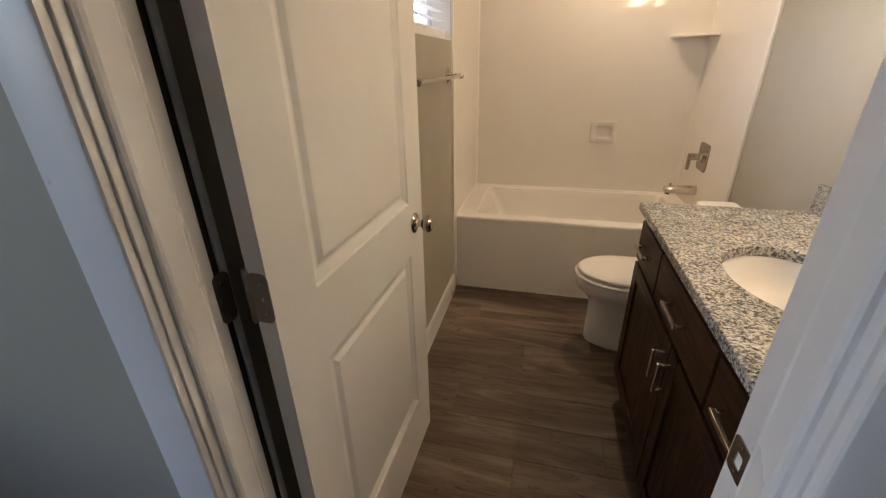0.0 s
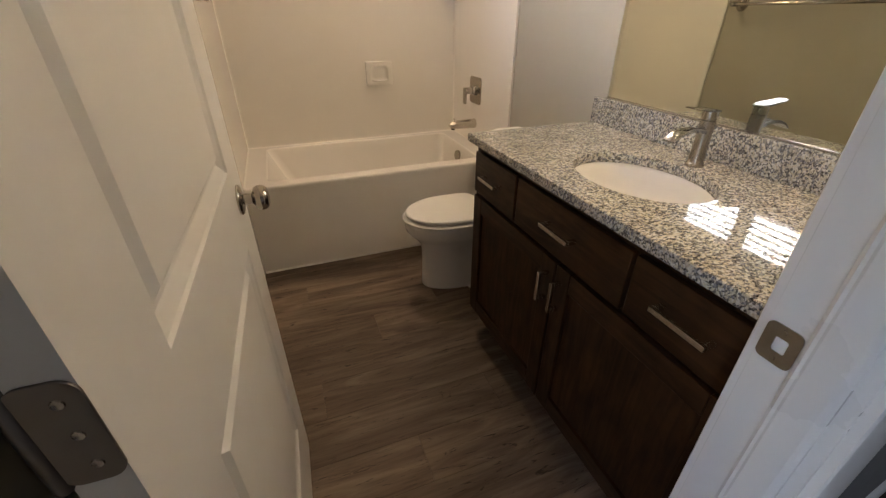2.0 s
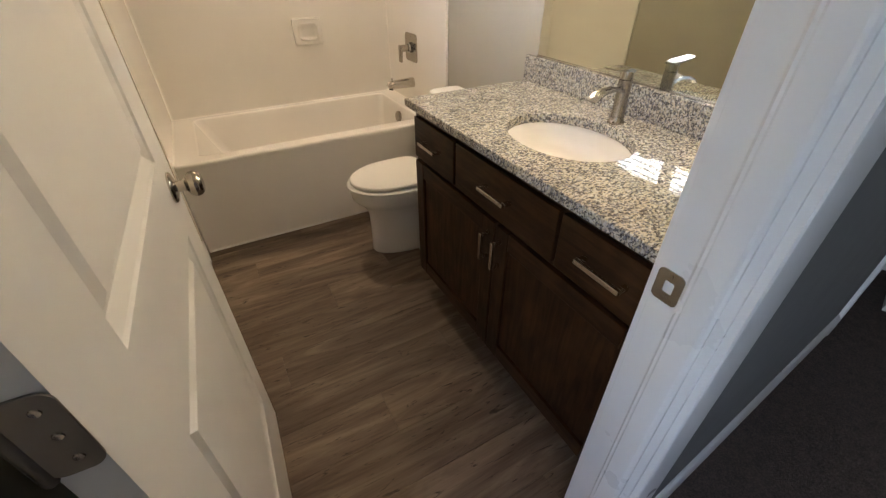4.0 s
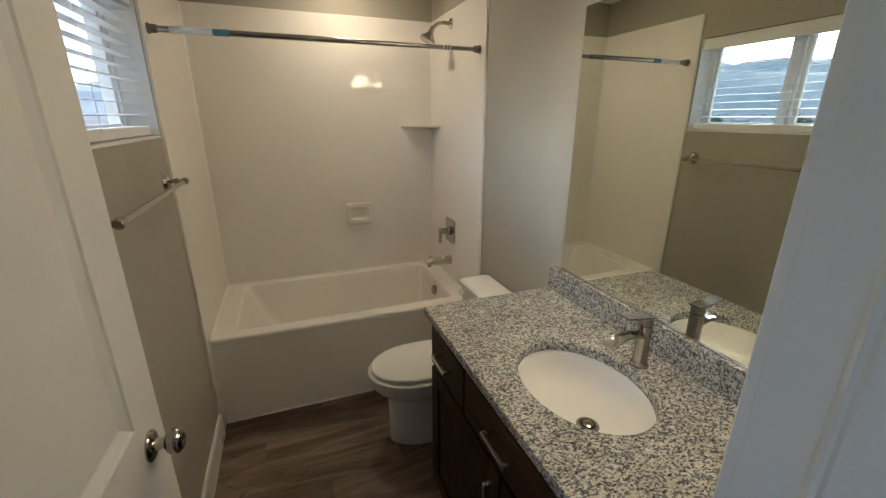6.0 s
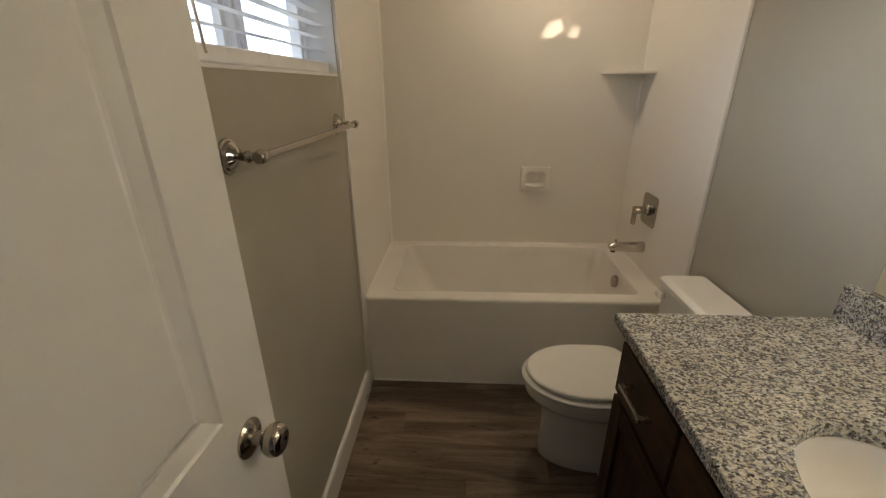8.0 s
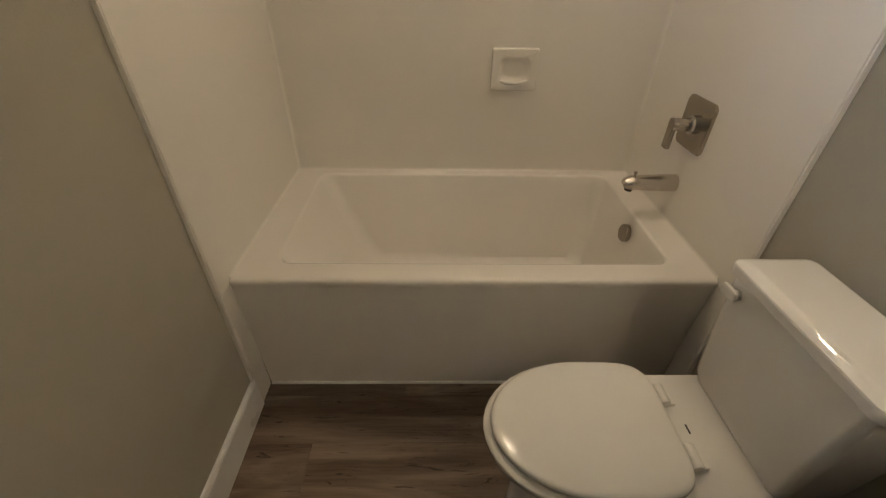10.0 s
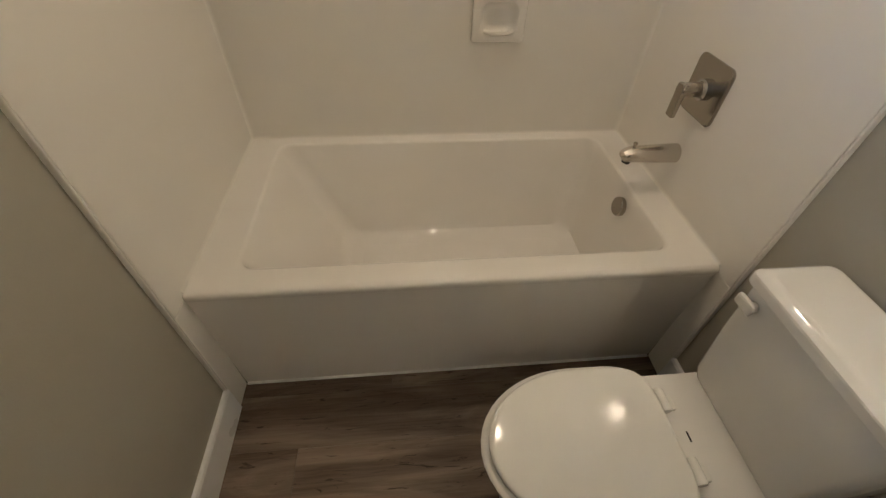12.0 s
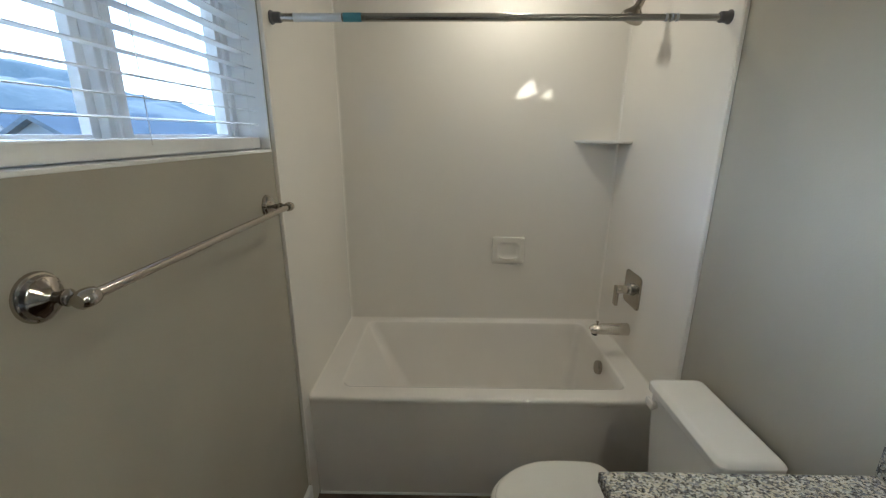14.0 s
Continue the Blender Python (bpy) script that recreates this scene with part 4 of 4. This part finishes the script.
for y0, y1 in ((1.446, 1.745), (0.948, 1.434), (0.636, 0.936)):
    d = part("drawer_front", one_box(DF, VX - 0.001, y0, y1, 0.700, 0.856, 0.003), M_STAIN_H, van, "flat dark-stained drawer front", smooth=30)
    pull(d, (y0 + y1) / 2, 0.785, 0.128 if y1 - y0 > 0.4 or y0 < 0.7 else 0.118, False)
for y0, y1, py in ((1.195, 1.745, 1.222), (0.636, 1.186, 1.159)):
    z0, z1, st = 0.138, 0.684, 0.062
    d = part("cabinet_door", one_box(DF + 0.010, VX - 0.002, y0 + 0.004, y1 - 0.004, z0 + 0.004, z1 - 0.004), M_STAIN_V, van, "dark-stained shaker door", smooth=0)
    for b in ((y0, y0 + st, z0, z1), (y1 - st, y1, z0, z1)):
        part("door_stile", one_box(DF, VX - 0.001, *b, 0.0025), M_STAIN_V, d, smooth=30)
    for b in ((y0 + st + 0.0005, y1 - st - 0.0005, z0, z0 + st), (y0 + st + 0.0005, y1 - st - 0.0005, z1 - st, z1)):
        part("door_rail", one_box(DF + 0.0005, VX - 0.001, *b, 0.0025), M_STAIN_H, d, smooth=30)
    pull(d, py, 0.592, 0.100, True)

# granite top with the oval cut-out
CXF, CY0, CY1 = 0.440, YD + 0.002, 1.800
SX, SY, SA, SB2 = 0.706, 1.212, 0.162, 0.208      # sink centre and half axes
top = thing("countertop", ((CXF + XR) / 2, (CY0 + CY1) / 2, 0.88), "polished speckled grey and cream granite vanity top", "countertop")
CXB = XR - 0.001
angles = sorted([2 * math.pi * i / 72 for i in range(72)] + [math.atan2(y - SY, x - SX) % (2 * math.pi) for x in (CXF, CXB) for y in (CY0, CY1)])


def edge_ring(inset, z):
    x0, x1, y0, y1 = CXF + inset, CXB - inset, CY0 + inset, CY1 - inset
    out = []
    for a in angles:
        c, s = math.cos(a), math.sin(a)
        t = min(((x1 - SX) / c if c > 1e-9 else (x0 - SX) / c if c < -1e-9 else 1e9), ((y1 - SY) / s if s > 1e-9 else (y0 - SY) / s if s < -1e-9 else 1e9))
        out.append((SX + c * t, SY + s * t, z))
    return out


def oval_ring(grow, z, ang=None):
    out = []
    for a in ang or angles:
        c, s = math.cos(a), math.sin(a)
        r = 1 / math.sqrt((c / (SA + grow)) ** 2 + (s / (SB2 + grow)) ** 2)
        out.append((SX + c * r, SY + s * r, z))
    return out


bm = loft([oval_ring(0.0, ZTOP - 0.031), edge_ring(0.003, ZTOP - 0.031), edge_ring(0.0, ZTOP - 0.028), edge_ring(0.0, ZTOP - 0.004), edge_ring(0.0012, ZTOP - 0.0012), edge_ring(0.004, ZTOP), oval_ring(0.003, ZTOP), oval_ring(0.0008, ZTOP - 0.0008), oval_ring(0.0, ZTOP - 0.003), oval_ring(0.0, ZTOP - 0.031)], False, False)
part("slab", bm, M_GRANITE, top, "granite slab with oval cut-out", smooth=25)
part("backsplash", one_box(XR - 0.021, XR - 0.001, CY0, CY1, ZTOP + 0.0005, 1.008, 0.002), M_GRANITE, top, "granite backsplash")

DXS, DYS = SX + 0.022, SY - 0.020
sink = thing("sink", (SX, SY, 0.76), "white oval undermount china sink", "sink")
ring_a = [2 * math.pi * i / 64 for i in range(64)]
prof = [(0.022, ZTOP - 0.0315), (0.005, ZTOP - 0.0315), (0.001, ZTOP - 0.034), (-0.003, ZTOP - 0.045), (-0.010, ZTOP - 0.075), (-0.024, ZTOP - 0.100), (-0.050, ZTOP - 0.122), (-0.085, ZTOP - 0.136), (-0.120, ZTOP - 0.1415), (-0.140, ZTOP - 0.143)]
part("sink_basin", loft([oval_ring(g, z, ring_a) for g, z in prof], False, True), M_CHINA, sink, "white china basin", smooth=60)
dr = part("drain", lathe([(0.033, -0.002), (0.032, 0.002), (0.027, 0.0045), (0.021, 0.0035), (0.020, 0.0015)], (DXS, DYS, ZTOP - 0.1425), (0, 0, 1), 28, False, False), M_NICKEL, sink, "brushed nickel drain ring")
part("drain_gap", lathe([(0.021, 0.0016), (0.002, 0.0017)], (DXS, DYS, ZTOP - 0.1425), (0, 0, 1), 24, False, False), M_BLACK, dr)
part("stopper", lathe([(0.0155, 0.001), (0.0155, 0.006), (0.010, 0.0085), (0.002, 0.009)], (DXS, DYS, ZTOP - 0.1425), (0, 0, 1), 24), M_NICKEL, dr)
part("overflow_hole", lathe([(0.011, 0), (0.011, 0.003), (0.007, 0.0035)], (SX - SA + 0.012, SY, ZTOP - 0.070), (1, 0, 0.25), 20), M_NICKEL, sink, "round overflow ring")
part("overflow_gap", lathe([(0.007, 0.0037), (0.0, 0.0038)], (SX - SA + 0.012, SY, ZTOP - 0.070), (1, 0, 0.25), 20, False, False), M_BLACK, sink)

# single-lever faucet
FX, FYV = 0.912, 1.215
fau = thing("faucet", (FX, FYV, ZTOP), "brushed nickel single-lever faucet with open trough spout", "faucet")
part("faucet_body", lathe([(0.026, 0.0003), (0.026, 0.006), (0.0225, 0.010), (0.0205, 0.022), (0.0195, 0.08), (0.0205, 0.128), (0.0208, 0.131), (0.0190, 0.132)], (FX, FYV, ZTOP), (0, 0, 1), 32), M_NICKEL, fau, "tapered round body")
lev = part("faucet_lever", lathe([(0.0205, 0.1335), (0.0208, 0.150), (0.0195, 0.156)], (FX, FYV, ZTOP), (0, 0, 1), 32), M_NICKEL, fau)
sec = [(-0.0190, 0.0), (0.0190, 0.0), (0.0190, 0.005), (-0.0190, 0.005)]
bm = bmesh.new()
rows = []
for d, h, wd, th in ((0.020, 0.153, 0.9, 1.2), (0.0, 0.156, 1.08, 1.4), (-0.03, 0.159, 1.05, 1.3), (-0.06, 0.163, 0.95, 1.0), (-0.085, 0.168, 0.85, 0.7)):
    rows.append([(FX + d, FYV + u * wd, ZTOP + h + v * th) for u, v in sec])
loft(rows, bm=bm)
bmesh.ops.bevel(bm, geom=list(bm.edges), offset=0.0012, segments=2, affect="EDGES")
part("lever_blade", bm, M_CHROME, lev, "flat lever blade")
rows = []
for d, h, wd, lip in ((-0.012, 0.096, 0.016, 0.010), (-0.045, 0.104, 0.016, 0.010), (-0.080, 0.104, 0.018, 0.008), (-0.108, 0.096, 0.020, 0.006), (-0.130, 0.082, 0.020, 0.004)):
    rows.append([(FX + d, FYV - wd, ZTOP + h), (FX + d, FYV + wd, ZTOP + h), (FX + d, FYV + wd, ZTOP + h + lip), (FX + d, FYV + wd * 0.82, ZTOP + h + lip), (FX + d, FYV + wd * 0.7, ZTOP + h + 0.0035),
                 (FX + d, FYV - wd * 0.7, ZTOP + h + 0.0035), (FX + d, FYV - wd * 0.82, ZTOP + h + lip), (FX + d, FYV - wd, ZTOP + h + lip)])
part("spout", loft(rows), M_CHROME, fau, "open trough spout", smooth=50)

# mirror and its vanity light
mir = thing("mirror", (XR, 1.19, 1.45), "large frameless wall mirror above the backsplash", "mirror")
MY0, MY1, MZ0, MZ1 = YD + 0.012, 1.742, 1.012, MIRROR_TOP
part("mirror_backing", one_box(XR - 0.0052, XR - 0.0005, MY0, MY1, MZ0, MZ1), M_MIRROR_EDGE, mir, smooth=0)
part("mirror_face", one_box(XR - 0.0060, XR - 0.0055, MY0 + 0.0015, MY1 - 0.0015, MZ0 + 0.0015, MZ1 - 0.0015), M_MIRROR, mir, "silvered glass", smooth=0)
part("mirror_channel", one_box(XR - 0.010, XR - 0.0002, MY0, MY1, 1.0085, MZ0 + 0.004, 0.001), M_CHROME, mir, "thin metal channel")

vl = thing("vanity_light", (XR, SY, 2.085), "three-light vanity fixture with frosted glass shades", "wall lamp")
part("back_plate", one_box(XR - 0.028, XR, SY - 0.34, SY + 0.34, 2.050, 2.120, 0.006), M_NICKEL, vl)
for dy in (-0.25, 0.0, 0.25):
    part("arm", tube([(XR - 0.02, SY + dy, 2.085), (XR - 0.10, SY + dy, 2.085), (XR - 0.135, SY + dy, 2.077), (XR - 0.14, SY + dy, 2.056)], 0.008, 10), M_NICKEL, vl)
    cup = (XR - 0.14, SY + dy, 2.054)
    shade = part("shade", lathe([(0.022, 0.0), (0.032, -0.012), (0.042, -0.045), (0.050, -0.080), (0.060, -0.105), (0.057, -0.107), (0.047, -0.080), (0.039, -0.045), (0.028, -0.015), (0.0, -0.008)], cup, (0, 0, 1), 28, False, False), M_SHADE, vl, "glowing frosted glass bell shade")
    part("bulb", lathe([(0.010, -0.020), (0.014, -0.040), (0.026, -0.062), (0.028, -0.076), (0.024, -0.088), (0.013, -0.096), (0.002, -0.098)], cup, (0, 0, 1), 20), M_BULB, shade, "bright warm bulb")

dl = thing("downlight", (0.42, 2.98, ZC), "round recessed ceiling downlight over the tub", "ceiling lamp")
part("trim_ring", lathe([(0.092, 0.0005), (0.092, -0.004), (0.074, -0.008), (0.070, -0.004)], (0.42, 2.98, ZC), (0, 0, 1), 36, False, False), M_TRIM, dl)
part("lens", lathe([(0.070, -0.004), (0.0, -0.0045)], (0.42, 2.98, ZC), (0, 0, 1), 36, False, False), M_DOWNLIGHT, dl, "glowing diffuser")

# ================================================================ outdoors, seen through the window
GZ = -4.2
n = 40
bm = bmesh.new()
bmesh.ops.create_grid(bm, x_segments=n, y_segments=n, size=3000, matrix=Matrix.Translation((0, 0, GZ)))
solid("ground", bm, M_GROUND, "dry grass ground", "ground", kind="structure", smooth=60)
solid("road", one_box(-60, -52, -400, 400, GZ - 0.3, GZ + 0.04), M_ROAD, "grey asphalt road", "road", kind="structure")


def hill(name, cx, cy, rx, ry, h, seed):
    bm = bmesh.new()
    bmesh.ops.create_grid(bm, x_segments=46, y_segments=46, size=1)
    for v in bm.verts:
        x, y = v.co.x, v.co.y
        r = max(0.0, 1 - x * x - y * y)
        k = noise.fractal(Vector((x * 2.2 + seed, y * 2.2, seed)), 0.9, 2.0, 5)
        v.co = Vector((cx + x * rx, cy + y * ry, GZ - 3 + h * r * (0.85 + 0.45 * k) + (2.0 * k if r > 0 else 0)))
    return solid(name, bm, M_HILL, "scrub-covered hill far away, lightened in colour for haze", "hill", kind="structure", smooth=80)


hill("hill", -1000, 1000, 420, 1000, 150, 1.3)
hill("hill", -1000, -500, 480, 800, 62, 4.1)
hill("hill", -350, 1500, 700, 420, 110, 7.7)


def house(x, y, w, d, h, rise, turn, label):
    """Gabled house, walls, eaves, windows."""
    ob = thing("house", (x, y, GZ), label, "house", "houses outside")
    m = Matrix.Translation((x, y, GZ)) @ Matrix.Rotation(radians(turn), 4, "Z")

    def add(name, bm, mat, lab=""):
        bmesh.ops.transform(bm, matrix=m, verts=bm.verts)
        return part(name, bm, mat, ob, lab, smooth=0)
    add("wall", prism([(-w / 2, 0), (w / 2, 0), (w / 2, h), (0, h + rise), (-w / 2, h)], lambda u, v, k: (u, -d / 2 + d * k, v)), M_SIDING)
    e = 0.5
    s = rise / (w / 2)
    add("roof", prism([(-w / 2 - e, h - s * e), (0, h + rise), (w / 2 + e, h - s * e), (w / 2 + e, h - s * e + 0.25), (0, h + rise + 0.25), (-w / 2 - e, h - s * e + 0.25)], lambda u, v, k: (u, -d / 2 - e + (d + 2 * e) * k, v)), M_SHINGLE, "dark shingle gable roof")
    for i in range(3):
        yy = -d / 2 + d * (i + 0.5) / 3
        for sx in (-1, 1):
            win_o = add("window", one_box(sx * w / 2 - 0.05, sx * w / 2 + 0.05, yy - 0.7, yy + 0.7, h - 1.9, h - 0.6), M_VINYL)
            bmp = one_box(sx * w / 2 - 0.07, sx * w / 2 + 0.07, yy - 0.6, yy + 0.6, h - 1.8, h - 0.7)
            bmesh.ops.transform(bmp, matrix=m, verts=bmp.verts)
            part("pane", bmp, M_PANE, win_o, smooth=0)
    return ob


house(-20, 28, 9, 13, 3.8, 2.6, 0, "neighbouring house with dark shingle roof")
house(-31, 37, 10, 12, 4.4, 2.9, -20, "neighbouring house with dark shingle roof")
house(-26, -8, 10, 14, 4.2, 2.2, 5, "neighbouring house with dark shingle roof")
for i in range(16):
    house(-random.uniform(95, 260), -70 + 22 * i + random.uniform(-8, 8), random.uniform(9, 12), random.uniform(10, 15), random.uniform(4, 6), random.uniform(2, 3), random.uniform(0, 90), "distant house with gable roof")


def tree(x, y, h):
    """Tapered trunk, limbs and a crown of many small leaf clumps."""
    ob = thing("tree", (x, y, GZ), "distant green leafy tree beyond the road", "tree", "trees outside")
    rnd = random.Random(int(x * 10 + y))
    bm = tube([(x, y, GZ), (x + 0.1, y, GZ + h * 0.3), (x + 0.2, y + 0.1, GZ + h * 0.75)], [h * 0.03, h * 0.022, h * 0.006], 8)
    tips = []
    for i in range(7):
        a, z0 = rnd.uniform(0, 6.28), rnd.uniform(0.3, 0.6) * h
        tip = (x + math.cos(a) * h * 0.28, y + math.sin(a) * h * 0.28, GZ + z0 + h * 0.22)
        tube([(x + 0.1, y, GZ + z0), tip], [h * 0.012, h * 0.004], 6, bm)
        tips.append(tip)
    part("trunk", bm, M_BARK, ob)
    vs, fs = [], []
    for i in range(900):
        c = rnd.choice(tips + [(x, y, GZ + h * 0.8), (x, y, GZ + h * 0.65)])
        p = Vector(c) + Vector((rnd.gauss(0, 1), rnd.gauss(0, 1), rnd.gauss(0, 0.8))) * h * 0.085
        u = Vector((rnd.gauss(0, 1), rnd.gauss(0, 1), rnd.gauss(0, 1))).normalized() * h * 0.028
        w = u.orthogonal().normalized() * h * 0.018
        k = len(vs)
        vs += [p - u, p + w, p + u, p - w]
        fs.append((k, k + 1, k + 2, k + 3))
    me = bpy.data.meshes.new("crown")
    me.from_pydata(vs, [], fs)
    me.materials.append(M_LEAF)
    cr = new("crown", me)
    cr.parent, cr.matrix_parent_inverse = ob, world_of(ob).inverted()


for i in range(12):
    tree(-random.uniform(70, 200), -40 + 20 * i + random.uniform(-7, 7), random.uniform(6, 9))

# ================================================================ floor planks, one by one
PW, PL = 0.178, 1.22
plank_meshes = {}


def plank_mesh(l, w):
    key = (round(l, 3), round(w, 3))
    if key not in plank_meshes:
        b = 0.0012
        top_r = [(b, b, 0.0), (l - b, b, 0.0), (l - b, w - b, 0.0), (b, w - b, 0.0)]
        mid_r = [(0.0003, 0.0003, -0.0012), (l - 0.0003, 0.0003, -0.0012), (l - 0.0003, w - 0.0003, -0.0012), (0.0003, w - 0.0003, -0.0012)]
        low_r = [(p[0], p[1], -0.0055) for p in mid_r]
        plank_meshes[key] = finish(loft([low_r, mid_r, top_r], False, True), "plank", M_PLANK, 0)
    return plank_meshes[key]


rnd = random.Random(5)
y, row = YD - 0.055, 0
offsets = (0.30, 0.82, 0.05, 0.58)
while y < TY0 + 0.03:
    w = min(PW, TY0 + 0.03 - y)
    x = XL - PL * offsets[row % 4]
    while x < XR:
        a, b = max(x, XL + 0.002), min(x + PL, XR - 0.002)
        if b - a > 0.02:
            p = new("plank", plank_mesh(b - a, w))
            p.parent = floor
            p.location = (a, y, 0.0)
        x += PL
    y += PW
    row += 1
